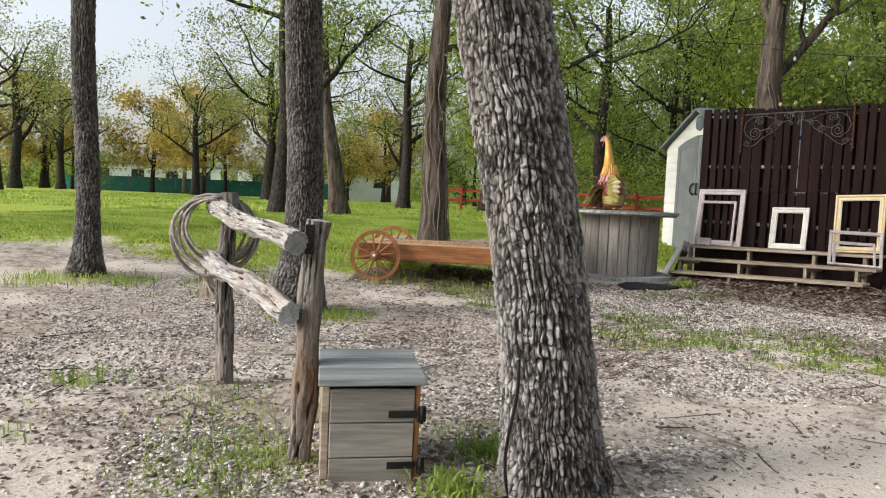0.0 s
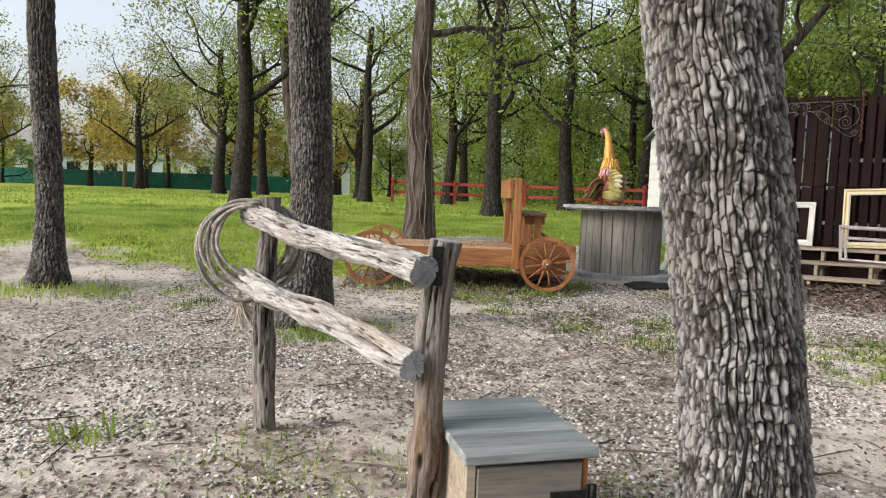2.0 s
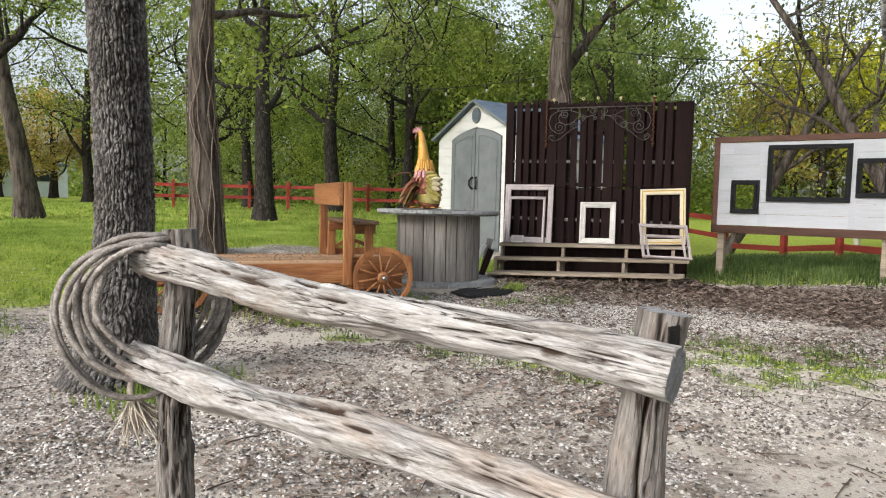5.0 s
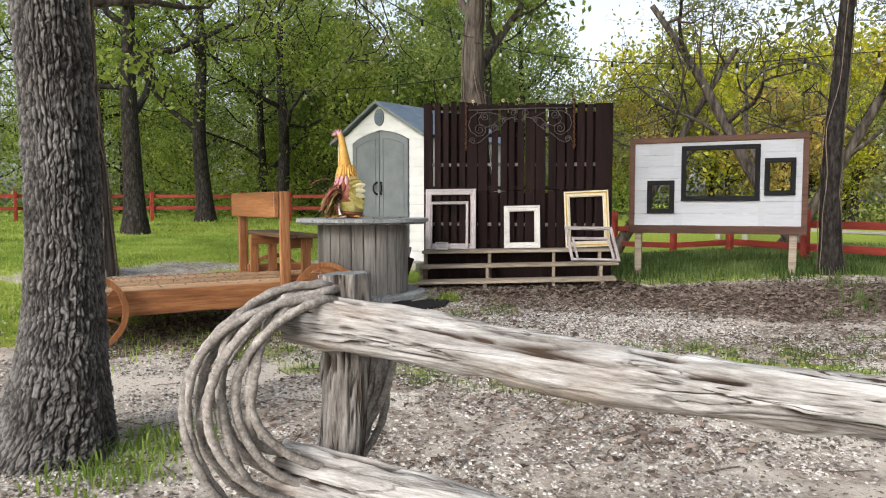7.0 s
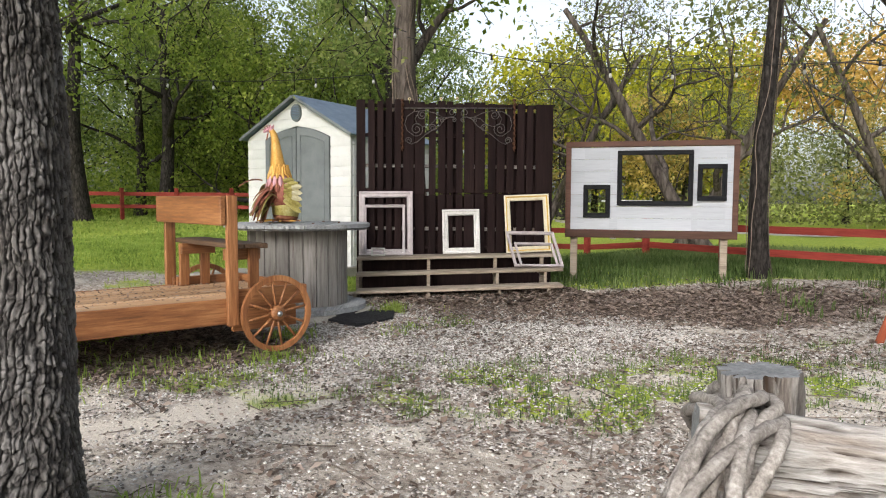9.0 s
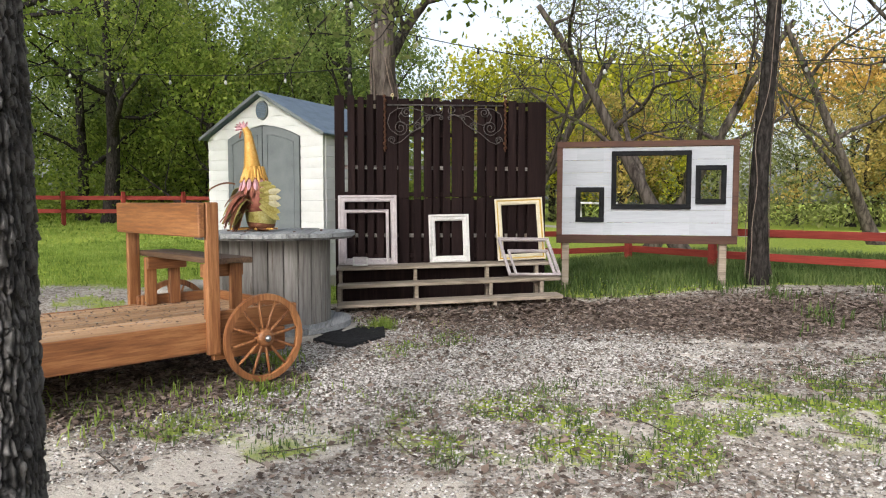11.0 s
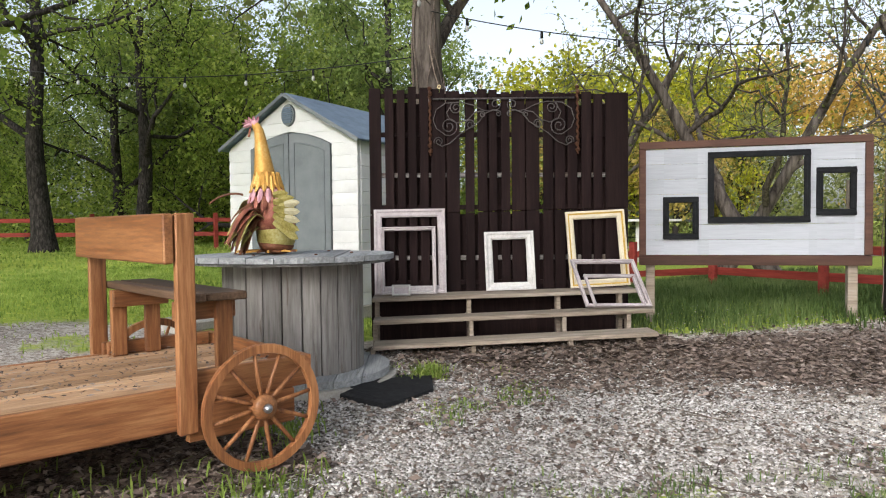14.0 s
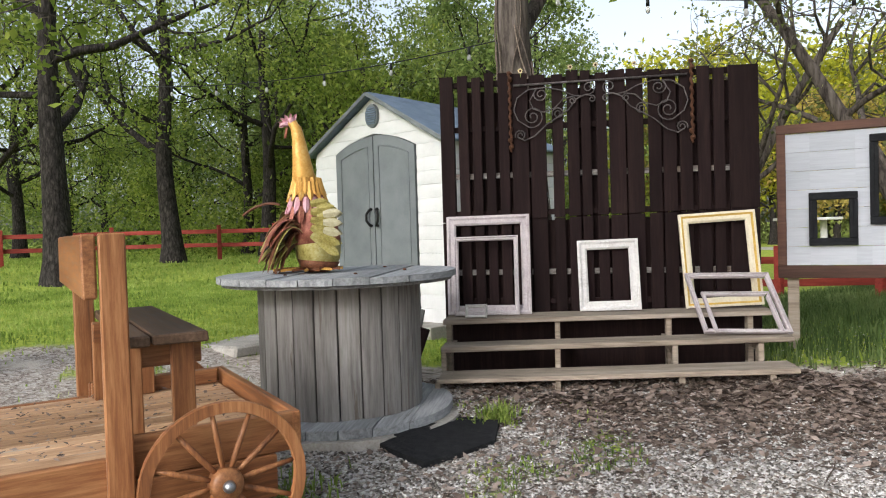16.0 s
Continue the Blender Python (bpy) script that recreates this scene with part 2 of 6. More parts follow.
red_paint = wood("red_fence_paint", (0.13, 0.018, 0.014), (0.23, 0.035, 0.025), (0.3, 0.06, 0.045), "x", rough=0.7, vary=0.2)
shed_white = surface("cream_white_plastic", (0.5, 0.5, 0.492), (0.6, 0.6, 0.59), (0.65, 0.65, 0.64), scale=3, fine=120, rough=0.6, relief=0.15, vary=0.02)
shed_grey = surface("slate_grey_plastic", (0.105, 0.115, 0.12), (0.15, 0.165, 0.17), (0.19, 0.2, 0.205), scale=4, fine=90, rough=0.55, relief=0.15, vary=0.03)
shed_roof = surface("blue_grey_roof_plastic", (0.085, 0.115, 0.155), (0.14, 0.185, 0.25), (0.2, 0.25, 0.32), scale=5, fine=80, rough=0.5, relief=0.2, vary=0.06)
black_iron = surface("black_iron", (0.008, 0.008, 0.008), (0.02, 0.02, 0.02), (0.05, 0.045, 0.04), scale=20, fine=120, rough=0.5, relief=0.4, metal=0.6)
grey_iron = surface("weathered_iron", (0.03, 0.026, 0.026), (0.085, 0.075, 0.072), (0.18, 0.16, 0.15), scale=18, fine=120, rough=0.55, relief=0.4, metal=0.5, worn=(0.12, 0.05, 0.025), wear=0.6)
rust_iron = surface("rusty_iron", (0.04, 0.018, 0.01), (0.1, 0.045, 0.025), (0.17, 0.08, 0.045), scale=25, fine=120, rough=0.75, relief=0.5, metal=0.3)
steel = surface("hub_cap_steel", (0.35, 0.36, 0.37), (0.55, 0.56, 0.58), (0.65, 0.66, 0.68), scale=20, rough=0.35, metal=0.9, relief=0.1)
rope_mat = surface("grey_brown_rope", (0.08, 0.07, 0.06), (0.24, 0.215, 0.195), (0.43, 0.4, 0.37), scale=40, fine=170, rough=0.9, relief=0.8, vary=0.2)
frayed = surface("pale_rope_fibre", (0.25, 0.21, 0.17), (0.42, 0.37, 0.31), (0.55, 0.5, 0.43), scale=40, fine=170, rough=0.95)
rubber = surface("black_rubber_mat", (0.006, 0.006, 0.007), (0.013, 0.013, 0.014), (0.032, 0.032, 0.034), scale=22, fine=90, rough=0.8, relief=0.9, depth=0.01, worn=(0.14, 0.12, 0.1), wear=0.66)
concrete = surface("pale_concrete", (0.24, 0.22, 0.19), (0.38, 0.35, 0.31), (0.5, 0.47, 0.42), scale=5, fine=60, rough=0.9, relief=0.5)
bark_oak = bark("oak_bark", (0.03, 0.026, 0.024), (0.125, 0.116, 0.11), (0.27, 0.255, 0.245), scale=25.0, stretch=0.36, relief=1.0, depth=0.03)
bark_mid = bark("dark_oak_bark", (0.013, 0.011, 0.01), (0.036, 0.031, 0.029), (0.085, 0.076, 0.07), scale=20, depth=0.03)
bark_pale = bark("pale_bark", (0.035, 0.028, 0.025), (0.11, 0.092, 0.08), (0.21, 0.18, 0.16), scale=11, stretch=0.16, depth=0.02)
vine_mat = surface("dry_vine", (0.07, 0.052, 0.042), (0.16, 0.125, 0.1), (0.25, 0.2, 0.165), scale=20, fine=80, rough=0.9)
leaf_green = foliage("oak_leaf_green", (0.12, 0.185, 0.025), (0.2, 0.27, 0.042), (0.32, 0.36, 0.075))
leaf_deep = foliage("shade_leaf_green", (0.12, 0.18, 0.045), (0.185, 0.25, 0.065), (0.29, 0.33, 0.1))
leaf_pale = foliage("spring_leaf_pale", (0.12, 0.15, 0.04), (0.2, 0.23, 0.07), (0.3, 0.31, 0.12))
# low sunlight on the far trees is put into these three leaf colours
leaf_sun_gold = foliage("sun_gold_leaf", (0.44, 0.28, 0.07), (0.6, 0.4, 0.1), (0.7, 0.5, 0.15))
leaf_sun_pale_gold = foliage("pale_sun_gold_leaf", (0.27, 0.24, 0.06), (0.42, 0.33, 0.09), (0.56, 0.42, 0.12))
leaf_sun_yellow = foliage("sun_yellow_green_leaf", (0.25, 0.27, 0.02), (0.4, 0.41, 0.03), (0.55, 0.52, 0.05))
grass_mat = foliage("grass_blades", (0.22, 0.33, 0.055), (0.27, 0.37, 0.075), (0.38, 0.43, 0.12))
# darker than the grass blades: weed green with the bank's shade put in
weed_shade_mat = foliage("shaded_rough_weeds", (0.1, 0.16, 0.045), (0.14, 0.205, 0.06), (0.22, 0.27, 0.1))
pebble_mat = pieces_mat("mixed_pebbles", [(0.09, 0.078, 0.068), (0.23, 0.205, 0.185), (0.43, 0.4, 0.375), (0.62, 0.59, 0.565), (0.77, 0.75, 0.73)])
litter_mat = pieces_mat("dead_leaves", [(0.075, 0.056, 0.046), (0.165, 0.122, 0.098), (0.27, 0.205, 0.17), (0.4, 0.325, 0.28)])
twig_mat = pieces_mat("dead_twigs", [(0.06, 0.045, 0.035), (0.14, 0.11, 0.09), (0.26, 0.22, 0.18)])
flower_mat = pieces_mat("small_pale_flowers", [(0.6, 0.55, 0.2), (0.7, 0.68, 0.6)])
bulb_glass = surface("milky_bulb_glass", (0.3, 0.3, 0.29), (0.4, 0.4, 0.38), (0.5, 0.5, 0.48), scale=10, rough=0.25, relief=0.05)
trailer_white = surface("trailer_siding", (0.5, 0.56, 0.58), (0.62, 0.68, 0.7), (0.7, 0.75, 0.77), scale=0.8, fine=8, rough=0.6, relief=0.1)
green_screen = surface("green_fence_screen", (0.005, 0.05, 0.04), (0.01, 0.085, 0.065), (0.02, 0.12, 0.095), scale=1.5, fine=20, rough=0.8)
black_hose = surface("black_cable", (0.008, 0.008, 0.008), (0.015, 0.015, 0.015), (0.03, 0.03, 0.03), scale=20, rough=0.5)
window_dark = surface("dark_window", (0.02, 0.025, 0.03), (0.03, 0.04, 0.045), (0.05, 0.06, 0.065), scale=3, rough=0.2)
red_stake = wood("red_brown_stake", (0.14, 0.03, 0.015), (0.26, 0.065, 0.03), (0.33, 0.1, 0.05), "z", rough=0.6)


# ---- building helpers ----
def part(name, bm, material, parent, label=""):
    """Links a bmesh as one mesh object under a thing or a part."""
    me = bpy.data.meshes.new(name)
    bm.to_mesh(me)
    bm.free()
    for mm in material if isinstance(material, (list, tuple)) else [material]:
        me.materials.append(mm)
    ob = new(name, me)
    ob.parent = parent
    if label:
        ob["label"] = label
    return ob


def thing(name, m, label, category, group="", kind=""):
    ob = new(name)
    ob.empty_display_size = 0.1
    ob.matrix_world = m
    return tagged(ob, label, category, group, kind)


def single(name, bm, material, m, label, category, group="", kind=""):
    ob = part(name, bm, material, None)
    ob.matrix_world = m
    return tagged(ob, label, category, group, kind)


def axes(o, x, y=None, z=(0, 0, 1)):
    """A pose from an origin and the directions of its x and z axes."""
    x, z = Vector(x).normalized(), Vector(z)
    y = z.cross(x).normalized()
    z = x.cross(y)
    m = Matrix((x, y, z)).transposed().to_4x4()
    m.translation = o
    return m


def box(bm, lo, hi, bevel=0.004, mat=0, turn=None, rough=0.0):
    """A bevelled box from corner to corner; turn moves it; rough shifts its corners a little."""
    c = [(a + b) / 2 for a, b in zip(lo, hi)]
    d = [abs(b - a) for a, b in zip(lo, hi)]
    r = bmesh.ops.create_cube(bm, size=1.0, matrix=Matrix.LocRotScale(c, None, d))
    vs = r["verts"]
    if rough:
        for v in vs:
            v.co += Vector([random.uniform(-rough, rough) for _ in range(3)])
    es = list({e for v in vs for e in v.link_edges})
    if bevel:
        out = bmesh.ops.bevel(bm, geom=es, offset=min(bevel, min(d) * 0.3), segments=1, affect="EDGES")
        vs = list({v for f in out["faces"] for v in f.verts} | {v for v in vs if v.is_valid})
    if turn is not None:
        bmesh.ops.transform(bm, matrix=turn, verts=vs)
    if mat:
        for f in {f for v in vs for f in v.link_faces}:
            f.material_index = mat
    return vs


def tube(bm, pts, radii, sides=10, cap=True, mat=0, wob=0.0, freq=6.0):
    """A tapered tube along points; wob makes it knotty."""
    pts = [Vector(p) for p in pts]
    if isinstance(radii, (int, float)):
        radii = [radii] * len(pts)
    rings, side = [], None
    for i, p in enumerate(pts):
        t = (pts[min(i + 1, len(pts) - 1)] - pts[max(i - 1, 0)]).normalized()
        if side is None:
            side = t.orthogonal().normalized()
        side = (side - t * side.dot(t)).normalized()
        up = t.cross(side)
        ring = []
        for k in range(sides):
            a = 2 * math.pi * k / sides
            d = side * math.cos(a) + up * math.sin(a)
            r = radii[i]
            if wob:
                r *= 1 + wob * noise.noise((p + d * r) * freq)
            ring.append(bm.verts.new(p + d * r))
        rings.append(ring)
    fs = []
    for a, b in zip(rings, rings[1:]):
        for k in range(sides):
            fs.append(bm.faces.new((a[k], a[(k + 1) % sides], b[(k + 1) % sides], b[k])))
    for f in fs:
        f.smooth, f.material_index = True, mat
    if cap:
        for f in (bm.faces.new(rings[0][::-1]), bm.faces.new(rings[-1])):
            f.material_index = mat
    return rings


def lathe(bm, profile, sides=24, mat=0, centre=(0, 0, 0)):
    """Turns a profile of (radius, height) round z."""
    tube(bm, [(centre[0], centre[1], centre[2] + h) for r, h in profile], [max(r, 0.001) for r, h in profile], sides, True, mat)


def smooth01(v):
    v = min(1.0, max(0.0, v))
    return v * v * (3 - 2 * v)


def ground_z(x, y):
    """The lie of the land: level round the wagon, rising to the meadow and towards the fence."""
    side = 0.6 * max(0.0, x + 0.5) + 0.45 * min(0.0, x + 0.5)
    z = 0.42 * smooth01((y - 8.6 - side) / 5.0) + 0.2 * smooth01((y - 14) / 12.0)
    z += 0.26 * smooth01((x - 4.2) / 3.2) * smooth01((14 - y) / 4.0)
    s, d = (x - 3.30) * 0.756 - (y - 11.36) * 0.655, (3.30 - x) * 0.655 + (11.36 - y) * 0.756
    z += (0.085 + 0.035 * s) * math.exp(-((d - 0.75) / 0.5) ** 2) * smooth01((s + 0.5) / 0.6) * smooth01((3.1 - s) / 0.6)
    z -= 0.07 * math.exp(-((x - 0.8) ** 2 + (y - 6.3) ** 2) / 4.0)
    far = smooth01((math.hypot(x, y) - 45) / 40)
    return z * (1 - far) + 0.5 * far + 0.02 * noise.noise((x * 0.9, y * 0.9, 0.0)) * (1 - far)


def bare_sand(x, y):
    """Where the pale sand lies open, 0 to 1."""
    n = noise.noise((x * 1.1, y * 1.1, 12.0)) + 0.7 * noise.noise((x * 3.4, y * 3.4, 15.0)) + 0.4 * noise.noise((x * 8.0, y * 8.0, 17.0))
    return max(smooth01(1.5 - 1.2 * math.hypot((x - cx) / rx, (y - cy) / ry) + 0.9 * n) for cx, cy, rx, ry in ((-1.4, 2.9, 1.0, 0.7), (1.9, 3.6, 0.7, 0.8), (-0.1, 7.9, 0.8, 0.3)))


def cover(x, y):
    """How grassy, how gravelly and how leaf-strewn the ground is at a place, each 0 to 1; litter also holds the wagon's
    shade.
    """
    n = noise.noise((x * 0.55 + 3, y * 0.55, 1.0)) + 0.6 * noise.noise((x * 1.7, y * 1.7 + 5, 2.0)) + 0.35 * noise.noise((x * 4.3, y * 4.3, 9.0))
    side = 0.75 * max(0.0, x + 0.3)
    meadow = smooth01((y - 8.7 - min(side, 2.6) + 0.9 * n) / 1.3)
    if y > 13.5:
        meadow = max(meadow, smooth01((y - 13.5) / 1.5 + 0.3 * n))
    meadow *= 1 - 0.9 * smooth01(1.5 - math.hypot((x - 0.7) / 2.3, (y - 11.9) / 1.0) + 0.5 * n)
    u, v = (x - 2.5) * 0.73 - (y - 6.4) * 0.68, (x - 2.5) * 0.68 + (y - 6.4) * 0.73
    k = noise.noise((x * 2.6, y * 2.6 + 8, 5.0)) + 0.6 * noise.noise((x * 6.0, y * 6.0, 3.0))
    patch = smooth01(1.35 - math.hypot(u / 2.7, v / 1.0) + 0.25 * n) * smooth01(0.62 + 1.3 * k)
    bank = smooth01(((x - 5.7) * 0.72 + (y - 9.35) * 0.69 + 0.3) / 0.6 + 0.35 * n)
    tufts = 0.55 * smooth01(2.4 * n - 0.95)
    rail = 0.3 * smooth01(1.0 - math.hypot((x + 0.55) / 0.55, (y - 3.3) / 0.5) + 0.5 * n)
    grass = max(meadow, patch * 0.78, bank, tufts, rail)
    gravel = smooth01(1.35 - math.hypot((x - 2.7) / 2.5, (y - 8.7) / 1.9) + 0.3 * n)
    gravel = max(gravel, smooth01(1.3 * n + 0.3) * 0.9, 0.08)
    litter = smooth01(1.25 - math.hypot(((x - 5.0) * 0.64 - (y - 8.2) * 0.77) / 3.2, ((x - 5.0) * 0.77 + (y - 8.2) * 0.64) / 1.25) + 0.3 * n)
    # full litter tone under the wagon darkens the ground in place of its shade
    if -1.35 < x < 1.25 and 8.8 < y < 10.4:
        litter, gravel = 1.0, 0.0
    litter = max(litter, 0.35 * smooth01(0.5 + n))
    bare = bare_sand(x, y)
    gravel, litter = gravel * (1 - 0.75 * bare), litter * (1 - 0.7 * bare)
    return grass, gravel * (1 - 0.7 * grass) * (1 - 0.8 * smooth01(2 * litter - 0.8)), litter * (1 - 0.8 * bank)


def mesh_ob(name, verts, faces, material, smooth=False):
    me = bpy.data.meshes.new(name)
    me.from_pydata(verts, [], faces)
    me.materials.append(material)
    if smooth:
        me.polygons.foreach_set("use_smooth", [True] * len(me.polygons))
    return new(name, me)


# ---- ground ----
def ground_material():
    m, nt, bs = node_mat("yard_ground")
    geo = nt.nodes.new("ShaderNodeNewGeometry")
    at = nt.nodes.new("ShaderNodeAttribute")
    at.attribute_name = "cover"
    sep = nt.nodes.new("ShaderNodeSeparateColor")
    nt.links.new(at.outputs["Color"], sep.inputs[0])

    def tex(kind, **kw):
        n = nd(nt, kind, **kw)
        nt.links.new(geo.outputs["Position"], n.inputs["Vector"])
        return n

    big, mid = tex("ShaderNodeTexNoise", Scale=1.3, Detail=6.0, Roughness=0.65), tex("ShaderNodeTexNoise", Scale=11.0, Detail=8.0, Roughness=0.75)
    grain = tex("ShaderNodeTexNoise", Scale=120.0, Detail=4.0, Roughness=0.7)
    chips = tex("ShaderNodeTexVoronoi", Scale=38.0)
    small = tex("ShaderNodeTexVoronoi", Scale=75.0)
    dirt = ramp(nt, mid.outputs[0], [(0.34, (0.13, 0.107, 0.087)), (0.47, (0.37, 0.32, 0.275)), (0.6, (0.6, 0.54, 0.475))])
    dirt = mixc(nt, big.outputs[0], dirt, mixc(nt, 1.0, dirt, (0.7, 0.67, 0.63), "MULTIPLY"))
    bare = tex("ShaderNodeTexNoise", Scale=0.85, Detail=7.0, Roughness=0.62)
    sand = ramp(nt, grain.outputs[0], [(0.3, (0.4, 0.35, 0.295)), (0.5, (0.58, 0.52, 0.45)), (0.7, (0.7, 0.64, 0.57))])
    dirt = mixc(nt, ramp(nt, bare.outputs[0], [(0.48, (0, 0, 0)), (0.56, (1, 1, 1))]), dirt, sand)
    sc = nt.nodes.new("ShaderNodeSeparateColor")
    nt.links.new(chips.outputs["Color"], sc.inputs[0])
    chip = ramp(nt, sc.outputs[0], [(0.0, (0.13, 0.1, 0.08)), (0.35, (0.3, 0.25, 0.21)), (0.65, (0.5, 0.45, 0.4)), (1.0, (0.66, 0.62, 0.57))])
    sg = nt.nodes.new("ShaderNodeSeparateColor")
    nt.links.new(small.outputs["Color"], sg.inputs[0])
    chip2 = ramp(nt, sg.outputs[1], [(0.0, (0.12, 0.09, 0.075)), (0.4, (0.28, 0.235, 0.195)), (1.0, (0.58, 0.53, 0.48))])
    chip = mixc(nt, 0.45, chip, chip2)
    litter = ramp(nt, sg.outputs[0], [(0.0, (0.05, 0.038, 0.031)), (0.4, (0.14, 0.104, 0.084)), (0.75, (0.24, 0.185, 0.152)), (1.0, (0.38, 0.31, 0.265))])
    turf = ramp(nt, mid.outputs[0], [(0.3, (0.13, 0.19, 0.03)), (0.5, (0.25, 0.33, 0.06)), (0.68, (0.4, 0.43, 0.11))])
    turf = mixc(nt, big.outputs[0], turf, mixc(nt, 1.0, turf, (1.25, 1.15, 0.7), "MULTIPLY"))

    def edge(mask, lo, hi):
        ad = nt.nodes.new("ShaderNodeMath")
        ad.operation = "MULTIPLY_ADD"
        nt.links.new(mid.outputs[0], ad.inputs[0])
        ad.inputs[1].default_value = 0.7
        nt.links.new(mask, ad.inputs[2])
        return ramp(nt, ad.outputs[0], [(lo, (0, 0, 0)), (hi, (1, 1, 1))])

    dirt = mixc(nt, edge(at.outputs["Alpha"], 0.6, 0.95), dirt, sand)
    col = mixc(nt, edge(sep.outputs[1], 0.6, 0.9), dirt, chip)
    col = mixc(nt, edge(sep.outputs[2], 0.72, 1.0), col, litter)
    col = mixc(nt, edge(sep.outputs[0], 0.68, 0.95), col, turf)
    nt.links.new(col, bs.inputs["Base Color"])
    bs.inputs["Roughness"].default_value, bs.inputs["Specular IOR Level"].default_value = 0.95, 0.1
    mixh = nt.nodes.new("ShaderNodeMix")
    mixh.inputs[0].default_value = 0.5
    nt.links.new(grain.outputs[0], mixh.inputs[2])
    nt.links.new(chips.outputs["Distance"], mixh.inputs[3])
    bump(nt, bs, mixh.outputs[0], 0.8, 0.012)
    return m


def spaced(lo, hi, near_lo, near_hi, step):
    """Positions close together in the near stretch and ever wider apart beyond it."""
    mid = list(np.arange(near_lo, near_hi + 1e-6, step))
    up, d = [], step
    while (up[-1] if up else near_hi) < hi:
        d *= 1.16
        up.append((up[-1] if up else near_hi) + d)
    down, d = [], step
    while (down[-1] if down else near_lo) > lo:
        d *= 1.16
        down.append((down[-1] if down else near_lo) - d)
    return down[::-1] + mid + up


def build_ground():
    xs, ys = spaced(-900, 900, -5.5, 9.0, 0.11), spaced(-900, 900, 1.0, 14.0, 0.11)
    verts, cols = [], []
    for y in ys:
        for x in xs:
            near = -8 < x < 14 and -2 < y < 30
            z = ground_z(x, y) if abs(x) < 120 and abs(y) < 120 else 0.5
            if near:
                z += 0.012 * noise.noise((x * 3.1, y * 3.1, 4.0)) + 0.006 * noise.noise((x * 9.0, y * 9.0, 7.0))
            g = cover(x, y) if near else (1.0 if y > 9 or abs(x) > 12 else 0.4, 0.3, 0.2)
            verts.append((x, y, z))
            cols.append((*g, bare_sand(x, y) if near else 0.0))
    w = len(xs)
    faces = [(j * w + i, j * w + i + 1, (j + 1) * w + i + 1, (j + 1) * w + i) for j in range(len(ys) - 1) for i in range(w - 1)]
    ob = mesh_ob("ground", verts, faces, ground_material(), True)
    at = ob.data.color_attributes.new("cover", "FLOAT_COLOR", "POINT")
    at.data.foreach_set("color", np.array(cols, dtype=np.float32).ravel())
    return tagged(ob, "sandy gravel yard with grass patches running into a green meadow", "ground", kind="structure")


build_ground()

# ---- stage: slatted backdrop on three steps ----
STAGE = axes((3.30, 11.36, 0.0), (0.756, -0.655, 0.0))   # local x along the wall, -y towards the yard


